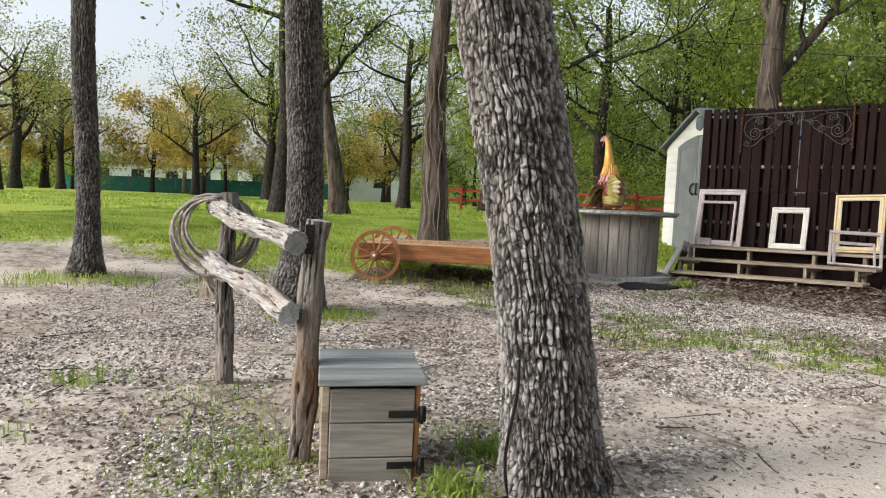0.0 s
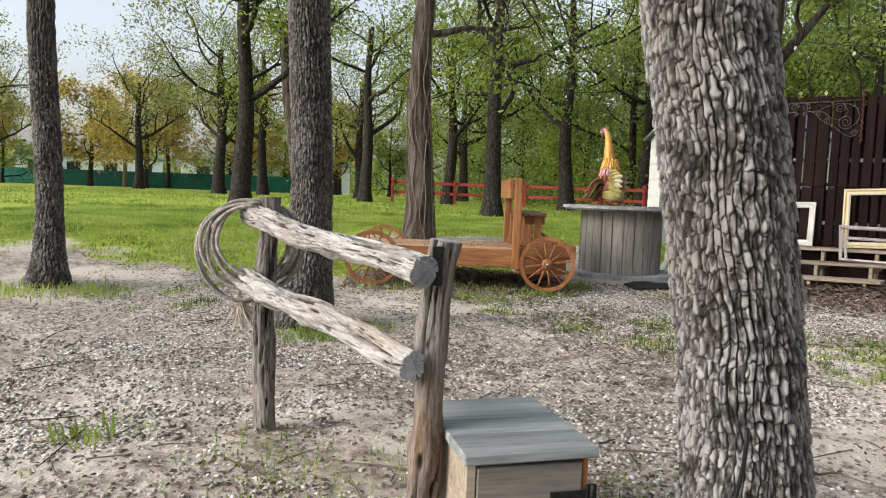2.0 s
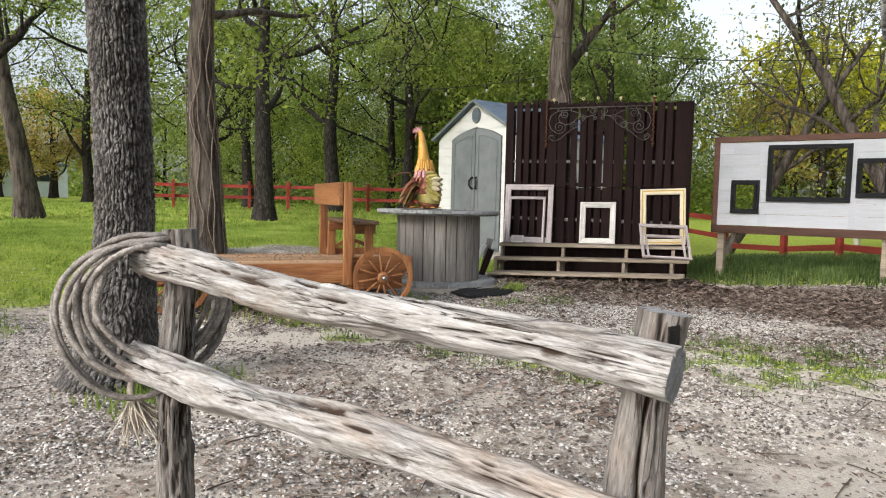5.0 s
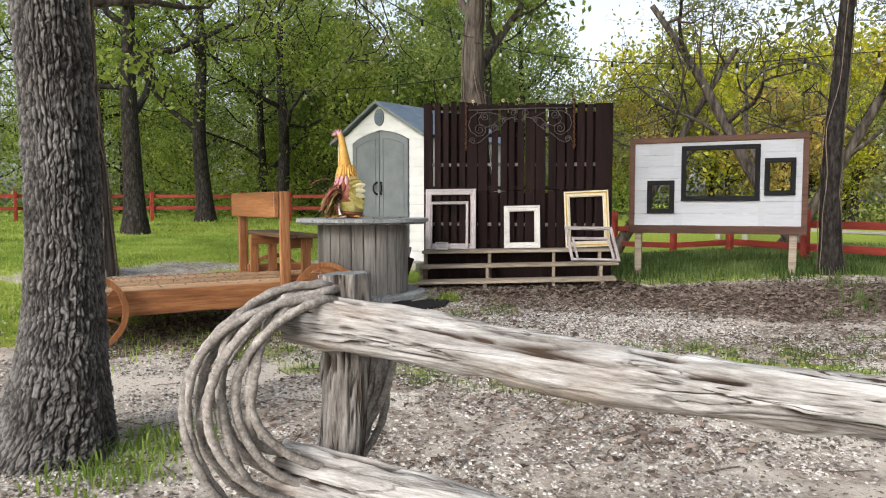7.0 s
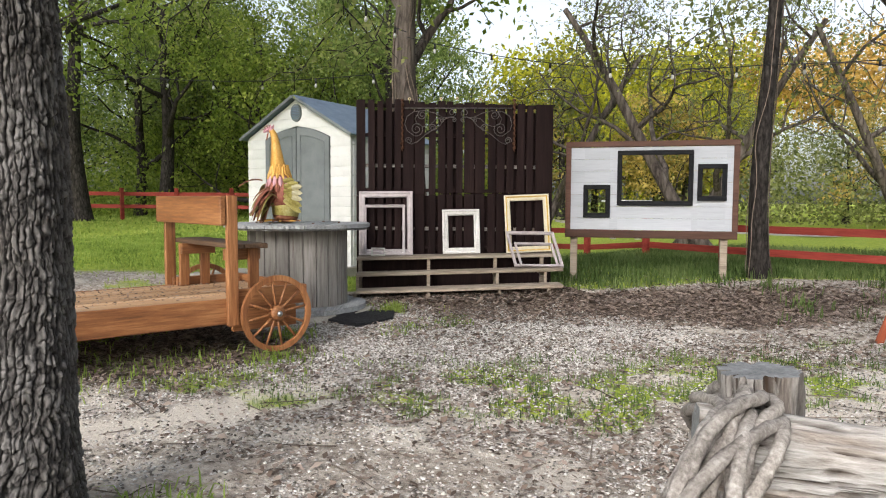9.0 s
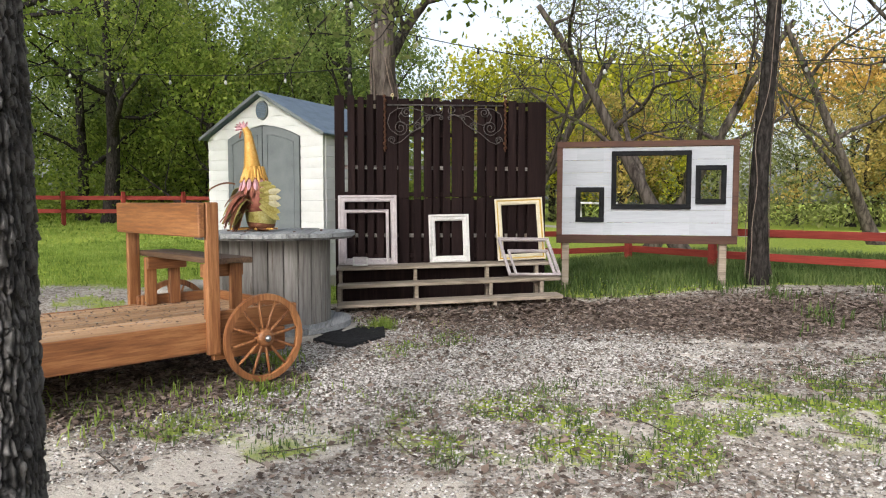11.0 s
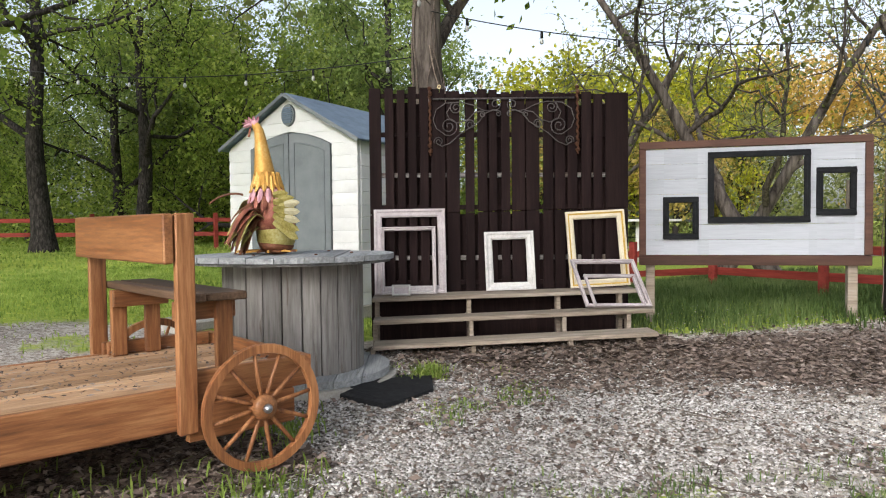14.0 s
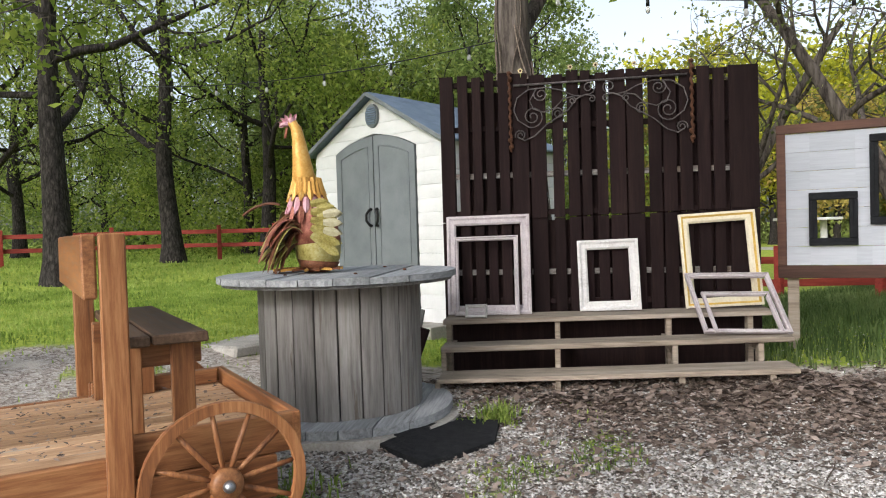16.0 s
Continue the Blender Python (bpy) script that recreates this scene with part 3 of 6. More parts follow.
def build_stage():
    wall = thing("slatted_backdrop", STAGE, "tall dark brown painted slatted wooden backdrop standing behind three steps", "backdrop wall")
    rng = random.Random(4)
    edges = [0.05, 0.165, 0.20, 0.285, 0.315, 0.395, 0.42, 0.5, 0.535, 0.62, 0.64, 0.78, 0.79, 0.92, 0.965, 1.055, 1.085, 1.18, 1.2, 1.28, 1.315, 1.4, 1.415, 1.545, 1.56, 1.69, 1.72, 1.82, 1.835, 1.94, 1.965, 2.06, 2.09, 2.19, 2.215, 2.30, 2.33, 2.55]
    for a, b in zip(edges[::2], edges[1::2]):
        top = 2.53 - 0.085 * (a / 2.5) + rng.uniform(-0.03, 0.012)
        lean = rng.uniform(-0.004, 0.004)
        seam = 1.30 + 0.02 * a
        for lo, hi in ((0.12, seam - 0.003), (seam + 0.003, top)):
            bm = bmesh.new()
            box(bm, (a, -0.012, lo), (b - 0.003, 0.012, hi), 0.003, turn=pose(lean, 0, 0), rough=0.0025)
            part("slat", bm, brown_paint, wall)
    for z in (0.62, 0.86, 1.35, 1.66, 2.05, 2.42):
        bm = bmesh.new()
        box(bm, (0.07, 0.014, z), (2.53, 0.052, z + 0.045), 0.003, turn=pose(0, 0, 0, 0, 0.3, 0))
        part("crossbar", bm, brown_paint if z not in (0.86, 1.66) else post_wood, wall)
    shown = (0.18, 0.94, 1.07, 1.405, 1.705)
    for a, b in zip(edges[1::2], edges[2::2]):
        g = (a + b) / 2
        tops = 1.3 if any(abs(g - q) < 0.02 for q in shown) else 2.37 + rng.uniform(-0.02, 0.02)
        bm = bmesh.new()
        box(bm, (g - 0.045, 0.0545, 0.14), (g + 0.043, 0.074, tops), 0.003, rough=0.002)
        part("back_slat", bm, brown_paint, wall)
    for x in (0.1, 0.87, 1.62, 2.46):
        bm = bmesh.new()
        box(bm, (x - 0.045, 0.078, 0.0), (x + 0.045, 0.16, 2.40), 0.004)
        part("back_post", bm, brown_paint, wall)
    steps = thing("stage_steps", STAGE, "three weathered open wooden steps with dark gaps below", "steps")
    for i, (y0, y1, zl, zr) in enumerate(((-0.37, -0.02, 0.535, 0.585), (-0.64, -0.37, 0.36, 0.435), (-0.93, -0.64, 0.185, 0.275))):
        bm = bmesh.new()
        tilt = math.degrees(math.atan2(zr - zl, 2.45))
        box(bm, (0.0, y0, -0.038), ((2.46, 2.49, 2.42)[i], y1 - 0.012, 0.0), 0.005, turn=pose(0.08 + 0.02 * i, 0, zl, 0, -tilt, 0), rough=0.004)
        part("tread", bm, tread_wood, steps)
    for x in (0.1, 0.95, 1.78, 2.36):
        for y0, top in ((-0.33, 0.5), (-0.61, 0.33), (-0.9, 0.155)):
            bm = bmesh.new()
            dz = 0.03 * x
            box(bm, (x, y0, 0.0), (x + 0.04, y0 + 0.09, top - 0.002 + dz), 0.004)
            part("step_post", bm, tread_wood, steps)
        bm = bmesh.new()
        box(bm, (x, -0.6, 0.26 + 0.028 * x), (x + 0.04, -0.02, 0.32 + 0.028 * x), 0.004)
        part("bearer", bm, tread_wood, steps)
    back = bmesh.new()
    box(back, (0.1, -0.02, 0.02), (2.5, -0.008, 0.5), 0.002)
    part("back_board", back, brown_paint, steps)


build_stage()


def picture_frame(name, m, w, h, bar, material, label, depth=0.03, skew=0.0, inner=None):
    """An empty frame: four mitred bars with a stepped inner lip. Its bottom left corner is the origin."""
    fr = thing(name, m, label, "picture frame", "empty picture frames on the steps")
    corners = ((0, 0), (w, 0), (w - skew, h), (-skew, h))
    for k in range(4):
        (x0, z0), (x1, z1) = corners[k], corners[(k + 1) % 4]
        bm = bmesh.new()
        d = Vector((x1 - x0, 0, z1 - z0)).normalized()
        n = Vector((-d.z, 0, d.x))
        p0, p1 = Vector((x0, 0, z0)), Vector((x1, 0, z1))
        prof = ((0, 0.0), (0, depth), (0.25, depth * 1.15), (0.45, depth * 0.8), (0.8, depth * 0.85), (1, depth * 0.45), (1, 0.0))
        loops = []
        for p, s in ((p0, 1), (p1, -1)):
            loops.append([bm.verts.new(p + n * (u * bar) + d * (s * u * bar) + Vector((0, -v, 0))) for u, v in prof])
        for i in range(len(prof) - 1):
            f = bm.faces.new((loops[0][i], loops[1][i], loops[1][i + 1], loops[0][i + 1]))
            f.material_index = 1 if inner and i == 2 else 0
        bm.faces.new((loops[0][-1], loops[1][-1], loops[1][0], loops[0][0]))
        bmesh.ops.recalc_face_normals(bm, faces=bm.faces)
        part("frame_bar", bm, [material, inner] if inner else material, fr)
    return fr


def lean_on(s, z, out_bottom, out_top, height, turn=0.0):
    """The pose of a thing that leans back on the backdrop, s along it, with its foot out_bottom in front."""
    back = math.degrees(math.asin(max(-1, min(1, (out_bottom - out_top) / height))))
    return STAGE @ pose(s, -out_bottom, z, -back, turn, 0)


picture_frame("picture_frame", lean_on(0.09, 0.542, 0.125, 0.03, 0.8, -0.5), 0.68, 0.81, 0.075, pink_white, "large empty pinkish white picture frame leaning on the backdrop")
picture_frame("picture_frame", lean_on(0.155, 0.544, 0.185, 0.09, 0.68, -0.5), 0.52, 0.64, 0.035, pink_white, "thin empty pale frame leaning inside a larger frame")
picture_frame("picture_frame", lean_on(0.26, 0.548, 0.345, 0.32, 0.09, 0), 0.17, 0.1, 0.02, white_paint, "tiny empty white frame standing on the top step")
picture_frame("picture_frame", lean_on(1.15, 0.562, 0.115, 0.025, 0.55, -1.2), 0.475, 0.565, 0.075, white_paint, "small empty white picture frame leaning on the backdrop")
picture_frame("picture_frame", lean_on(1.955, 0.578, 0.14, 0.03, 0.74, -2.5), 0.57, 0.735, 0.075, cream_paint, "ochre yellow and white empty frame leaning on the backdrop", inner=ochre_lip)
picture_frame("picture_frame", lean_on(2.02, 0.436, 0.5, 0.2, 0.52, 0.5), 0.6, 0.5, 0.035, pink_white, "thin whitish racked frame propped against a yellow frame", skew=0.09)
picture_frame("picture_frame", lean_on(2.09, 0.44, 0.53, 0.36, 0.34, 0.5), 0.47, 0.32, 0.028, pink_white, "small thin whitish racked frame lying against another frame", skew=0.07)


def spiral(cx, cz, r0, r1, a0, turns, n=26):
    return [(cx + (r0 + (r1 - r0) * i / n) * math.cos(radians(a0 + turns * 360 * i / n)), 0, cz + (r0 + (r1 - r0) * i / n) * math.sin(radians(a0 + turns * 360 * i / n))) for i in range(n + 1)]


def build_scroll():
    """Wrought iron headboard hung at the top of the backdrop."""
    m = STAGE @ pose(0.66, -0.035, 2.40, 0, -0.3, 0)
    ob = thing("iron_scrollwork", m, "curly wrought iron scroll panel hung on the backdrop", "iron ornament")
    W = 1.36
    bm = bmesh.new()
    tube(bm, [(0, 0, 0), (W, 0, 0.0)], 0.009, 8)
    part("top_rod", bm, grey_iron, ob)
    for x, d in ((-0.03, 1), (W + 0.03, -1)):
        bm = bmesh.new()
        pts, rad = [], []
        for i in range(70):
            z = 0.12 - 0.66 * i / 69
            pts.append((x + 0.006 * math.cos(i * 0.9), 0.006 * math.sin(i * 0.9), z))
            rad.append(0.012 if 8 < i < 58 else 0.015 + 0.008 * math.sin(i * 1.1))
        rad[0] = rad[-1] = 0.004
        tube(bm, pts, rad, 8)
        part("twisted_rod", bm, rust_iron, ob)
    for mx in (1, -1):
        def X(pts):
            return [(W / 2 + mx * (x - W / 2), y, z) for x, y, z in pts]
        curves = (
            [(0.03, 0, -0.42), (0.08, 0, -0.45), (0.16, 0, -0.42), (0.26, 0, -0.33), (0.36, 0, -0.27), (0.44, 0, -0.22), (0.5, 0, -0.14), (0.57, 0, -0.11), (0.62, 0, -0.12)] + spiral(0.625, -0.145, 0.028, 0.008, 80, -1.2, 14),
            spiral(0.05, -0.405, 0.045, 0.012, 200, -1.6),
            spiral(0.15, -0.26, 0.09, 0.015, 250, 1.9)[::-1] + [(0.03, 0, -0.28), (0.0, 0, -0.2), (0.03, 0, -0.1), (0.12, 0, -0.04), (0.26, 0, -0.03), (0.38, 0, -0.06), (0.48, 0, -0.11), (0.55, 0, -0.12)] + spiral(0.6, -0.055, 0.055, 0.012, 250, 1.5),
            spiral(0.22, -0.085, 0.06, 0.012, 120, 1.6)[::-1] + [(0.13, 0, -0.13), (0.16, 0, -0.2), (0.24, 0, -0.23), (0.33, 0, -0.2), (0.4, 0, -0.13), (0.46, 0, -0.12)] + spiral(0.47, -0.15, 0.03, 0.01, 90, -1.3, 14),
            spiral(0.355, -0.245, 0.05, 0.012, 200, -1.7),
        )
        for c in curves:
            bm = bmesh.new()
            tube(bm, X(c), 0.0052, 6)
            part("scroll", bm, grey_iron, ob)


build_scroll()

# ---- window panel on two posts ----
PANEL = axes((5.85, 9.85, 0.0), (0.54, -0.84, 0.0), z=(-0.013, 0.02, 1.0))


def build_panel():
    ob = thing("display_panel", PANEL, "white board panel on posts with three black framed openings", "display panel")
    holes = [(0.16, 0.49, 1.035, 1.45), (0.6, 1.535, 1.2, 1.9), (1.61, 1.945, 1.265, 1.715)]
    xs = sorted({-0.02, 2.03, *(h[0] for h in holes), *(h[1] for h in holes)})
    z0, z1, n = 0.86, 1.96, 7
    bounds = [z0 + (z1 - z0) * i / n for i in range(n + 1)]
    for lo, hi in zip(bounds, bounds[1:]):
        for a, b in zip(xs, xs[1:]):
            spans, cur = [], lo
            for hx0, hx1, hz0, hz1 in holes:
                if hx0 <= a and b <= hx1 and hz0 < hi and hz1 > lo:
                    if hz0 > cur:
                        spans.append((cur, hz0))
                    cur = max(cur, hz1)
            if cur < hi:
                spans.append((cur, hi))
            for s0, s1 in spans:
                bm = bmesh.new()
                box(bm, (a, -0.010, s0 + 0.0015), (b, 0.012, s1 - 0.0015), 0.0)
                part("plank", bm, white_board, ob)
    for lo, hi in (((-0.09, -0.03, 1.965), (2.1, 0.03, 2.035)), ((-0.09, -0.03, 0.755), (2.1, 0.03, 0.855))):
        bm = bmesh.new()
        box(bm, lo, hi, 0.004, rough=0.003)
        part("edging", bm, brown_trim, ob, "brown painted edging board")
    for x in (-0.09, 2.03):
        bm = bmesh.new()
        box(bm, (x, -0.031, 0.858), (x + 0.07, 0.031, 1.962), 0.004)
        part("edging", bm, brown_trim, ob, "brown painted edging board")
    for x in (-0.02, 1.9):
        bm = bmesh.new()
        box(bm, (x, 0.035, 0.0), (x + 0.09, 0.125, 1.6), 0.005)
        part("post", bm, tread_wood, ob)
    for a, b, c, d in holes:
        e = 0.05
        fr = bmesh.new()
        for lo, hi in (((a - 0.012, c - 0.012), (b + 0.012, c + e)), ((a - 0.012, d - e), (b + 0.012, d + 0.012)), ((a - 0.012, c + e), (a + e, d - e)), ((b - e, c + e), (b + 0.012, d - e))):
            box(fr, (lo[0], -0.034, lo[1]), (hi[0], -0.011, hi[1]), 0.005)
            box(fr, (lo[0], -0.046, lo[1]), ((lo[0] + hi[0]) / 2, -0.0345, hi[1]) if hi[0] - lo[0] < hi[1] - lo[1] else (hi[0], -0.0345, (lo[1] + hi[1]) / 2), 0.004)
        part("opening_frame", fr, black_paint, ob, "black painted wooden frame round an opening")


build_panel()

# ---- shed ----
SHED = axes((3.96, 13.87, 0.22), (0.31, -0.95, 0.0))   # local x along its front, +y inwards


def build_shed():
    ob = thing("storage_shed", SHED, "cream white plastic garden shed with grey double doors and blue-grey roof", "shed")
    W, H, A, D = 1.07, 2.02, 2.62, 2.3
    SPR, RISE = 2.0, 0.175
    arch = lambda x: SPR + RISE * (1 - (x / 0.68) ** 2)
    # front wall as courses round the door opening
    rows = 17
    for i in range(rows):
        lo, hi = A * i / rows, A * (i + 1) / rows - 0.0025
        for sx in (-1, 1):
            bm = bmesh.new()
            top = W if hi <= H else max(0.02, W * (A - hi) / (A - H))
            low = W if lo <= H else max(0.04, W * (A - lo) / (A - H))
            def inner(z):
                if z < SPR:
                    return 0.68
                if z >= SPR + RISE:
                    return 0.0
                return 0.68 * math.sqrt(max(0, 1 - (z - SPR) / RISE))
            il, ih = inner(lo), inner(hi)
            if top - ih < 0.02 and low - il < 0.02:
                bm.free()
                continue
            nseg = 4
            col = []
            for k in range(nseg + 1):
                z = lo + (hi - lo) * k / nseg
                xo = W if z <= H else max(0.02, W * (A - z) / (A - H))
                xi = min(inner(z), xo - 0.01)
                bulge = -0.008 * math.sin(math.pi * (k + 0.3) / (nseg + 0.6))
                col.append([bm.verts.new((sx * xi, bulge, z)), bm.verts.new((sx * xo, bulge, z)), bm.verts.new((sx * xo, 0.05, z)), bm.verts.new((sx * xi, 0.05, z))])
            for c0, c1 in zip(col, col[1:]):
                for q in range(4):
                    bm.faces.new((c0[q], c0[(q + 1) % 4], c1[(q + 1) % 4], c1[q]))
            bm.faces.new(col[0][::-1])
            bm.faces.new(col[-1])
            bmesh.ops.recalc_face_normals(bm, faces=bm.faces)
            part("front_siding", bm, shed_white, ob)
    backing = bmesh.new()
    vs = [backing.verts.new(p) for p in ((-W + 0.01, 0.045, 0), (W - 0.01, 0.045, 0), (W - 0.01, 0.045, H), (0, 0.045, A - 0.02), (-W + 0.01, 0.045, H))]
    ext = bmesh.ops.extrude_face_region(backing, geom=[backing.faces.new(vs)])
    bmesh.ops.translate(backing, vec=(0, 0.03, 0), verts=[v for v in ext["geom"] if isinstance(v, bmesh.types.BMVert)])
    bmesh.ops.recalc_face_normals(backing, faces=backing.faces)
    part("front_liner", backing, shed_grey, ob)
    for sx in (-1, 1):
        for i in range(13):
            bm = bmesh.new()
            box(bm, (sx * W - 0.025, 0.055, H * i / 13), (sx * W + 0.006, D, H * (i + 1) / 13 - 0.002), 0.006)
            part("side_siding", bm, shed_white, ob)
        # doors
        bm = bmesh.new()
        n = 12
        front, back = [], []
        outline = [(0.008, 0.06)] + [(0.008 + 0.655 * k / n, None) for k in range(n + 1)] + [(0.663, 0.06)]
        for x, z in outline:
            zz = z if z is not None else arch(x) - 0.012
            front.append(bm.verts.new((sx * x, -0.022, zz)))
            back.append(bm.verts.new((sx * x, 0.03, zz)))
        bm.faces.new(front)
        bm.faces.new(back[::-1])
        for k in range(len(front)):
            bm.faces.new((front[k], front[(k + 1) % len(front)], back[(k + 1) % len(front)], back[k]))
        bmesh.ops.recalc_face_normals(bm, faces=bm.faces)
        door = part("door", bm, shed_grey, ob, "slate grey arched door leaf")
        bm = bmesh.new()
        inset = [(0.09, 0.2), (0.57, 0.2), (0.57, arch(0.57) - 0.13), (0.45, arch(0.45) - 0.13), (0.33, arch(0.33) - 0.13), (0.21, arch(0.21) - 0.13), (0.09, arch(0.09) - 0.13)]
        pts = [(sx * x, -0.024, z) for x, z in inset]
        tube(bm, pts + [pts[0]], 0.009, 6, False)
        part("moulding", bm, shed_grey, door)
        bm = bmesh.new()
        hp = [(sx * 0.05, -0.03, 1.3), (sx * 0.055, -0.06, 1.29), (sx * 0.095, -0.075, 1.24), (sx * 0.095, -0.075, 1.16), (sx * 0.055, -0.06, 1.11), (sx * 0.05, -0.03, 1.1)]
        tube(bm, hp, [0.02, 0.018, 0.016, 0.016, 0.018, 0.02], 8)
        part("handle", bm, black_iron, door, "curved black door handle")
    for sx in (-1, 1):
        ang = math.atan2(A - H, W)
        L = math.hypot(A - H, W) + 0.1
        for i in range(11):
            bm = bmesh.new()
            a, b = L * i / 11, L * (i + 1) / 11
            t = Matrix.Translation((0, 0, A + 0.03)) @ Matrix.Rotation(sx * ang, 4, "Y")
            box(bm, (sx * a, -0.1, -0.01), (sx * (b - 0.004), D + 0.08, 0.02), 0.006, turn=t @ Matrix.Translation((sx * a, 0, 0)) @ Matrix.Rotation(sx * 0.075, 4, "Y") @ Matrix.Translation((-sx * a, 0, 0.012)))
            part("roof_panel", bm, shed_roof, ob)
        bm = bmesh.new()
        box(bm, (sx * 0.0, -0.125, -0.022), (sx * L, -0.102, 0.026), 0.006, turn=Matrix.Translation((0, 0, A + 0.03)) @ Matrix.Rotation(sx * ang, 4, "Y"))
        part("barge_board", bm, shed_grey, ob)
    vent = bmesh.new()
    bmesh.ops.create_cone(vent, cap_ends=True, segments=28, radius1=0.11, radius2=0.105, depth=0.03, matrix=pose(0, -0.02, 2.4, 90) @ Matrix.Diagonal((1, 1.3, 1, 1)))
    v = part("vent", vent, shed_grey, ob, "oval louvred gable vent")
    for k in range(8):
        z = 2.4 + 0.026 * (k - 3.5)
        w = 0.085 * math.sqrt(max(0.05, 1 - ((z - 2.4) / 0.13) ** 2))
        bm = bmesh.new()
        box(bm, (-w, -0.05, z - 0.007), (w, -0.034, z + 0.008), 0.002, turn=None)
        part("louvre", bm, shed_roof, v)
    bm = bmesh.new()
    box(bm, (-W - 0.05, -0.35, -0.3), (W + 0.05, D + 0.05, 0.0), 0.01)
    part("base_slab", bm, concrete, ob)


build_shed()

# ---- cable reel table ----
def build_reel():
    c = (2.11, 10.69, 0.06)
    ob = thing("cable_reel_table", pose(*c, 0, 0, -40), "large weathered grey wooden cable reel stood up as a table", "cable reel")
    rng = random.Random(9)

    def disc(z0, z1, r, name):
        n, w = 8, 2 * r / 8
        for i in range(n):
            a, b = -r + i * w, -r + (i + 1) * w - 0.006
            bm = bmesh.new()
            pts = []
            m = 9
            for k in range(m + 1):
                x = a + (b - a) * k / m
                pts.append((x, math.sqrt(max(0.0004, r * r - x * x)) + rng.uniform(-0.006, 0.006)))
            loop = [(x, y) for x, y in pts] + [(x, -y) for x, y in pts[::-1]]
            lo = [bm.verts.new((x, y, z0)) for x, y in loop]
            hi = [bm.verts.new((x, y, z1 + 0.003 * (i % 3))) for x, y in loop]
            bm.faces.new(lo)
            bm.faces.new(hi[::-1])
            for k in range(len(lo)):
                bm.faces.new((lo[k], lo[(k + 1) % len(lo)], hi[(k + 1) % len(lo)], hi[k]))
            bmesh.ops.recalc_face_normals(bm, faces=bm.faces)
            part(name, bm, reel_top, ob)

    disc(0.885, 0.922, 0.785, "top_plank")
    bm = bmesh.new()
    lathe(bm, [(0.74, 0.862), (0.755, 0.863), (0.755, 0.883), (0.74, 0.884)], 48)
    part("under_disc", bm, grey["x"], ob)
    disc(0.0, 0.05, 0.74, "bottom_plank")
    n = 24
    for i in range(n):
        a0, a1 = 2 * math.pi * i / n + 0.008, 2 * math.pi * (i + 1) / n - 0.008
        bm = bmesh.new()
        r = 0.535 + rng.uniform(-0.006, 0.006)
        z0, z1 = 0.052, 0.86
        ring = []
        for rr, a in ((r, a0), (r + 0.003, (a0 + a1) / 2), (r, a1), (r - 0.035, a1), (r - 0.035, a0)):
            ring.append((rr * math.cos(a), rr * math.sin(a)))
        lo = [bm.verts.new((x, y, z0)) for x, y in ring]
        hi = [bm.verts.new((x, y, z1)) for x, y in ring]
        bm.faces.new(lo)
        bm.faces.new(hi)
        for k in range(5):
            bm.faces.new((lo[k], lo[(k + 1) % 5], hi[(k + 1) % 5], hi[k]))
        bmesh.ops.recalc_face_normals(bm, faces=bm.faces)
        bmesh.ops.bevel(bm, geom=[e for e in bm.edges if abs(e.verts[0].co.z - e.verts[1].co.z) > 0.5], offset=0.003, segments=1, affect="EDGES")
        part("stave", bm, stave_wood, ob)
    for a in range(0, 360, 60):
        bm = bmesh.new()
        lathe(bm, [(0.012, 0.0), (0.014, 0.006), (0.006, 0.012)], 8, 0, (0.45 * math.cos(radians(a)), 0.45 * math.sin(radians(a)), 0.926))
        part("bolt", bm, rust_iron, ob)
    bm = bmesh.new()
    pts = []
    for k in range(40):
        a = 2 * math.pi * k / 40
        r = 0.8 + 0.05 * noise.noise((math.cos(a), math.sin(a), 3))
        pts.append((r * math.cos(a), r * math.sin(a)))
    lo = [bm.verts.new((x, y, -0.12)) for x, y in pts]
    hi = [bm.verts.new((x * 0.99, y * 0.99, -0.004)) for x, y in pts]
    bm.faces.new(hi)
    bm.faces.new(lo[::-1])
    for k in range(40):
        bm.faces.new((lo[k], lo[(k + 1) % 40], hi[(k + 1) % 40], hi[k]))
    single("stone_slab", bm, concrete, pose(*c), "round pale concrete slab under a cable reel", "slab")


build_reel()


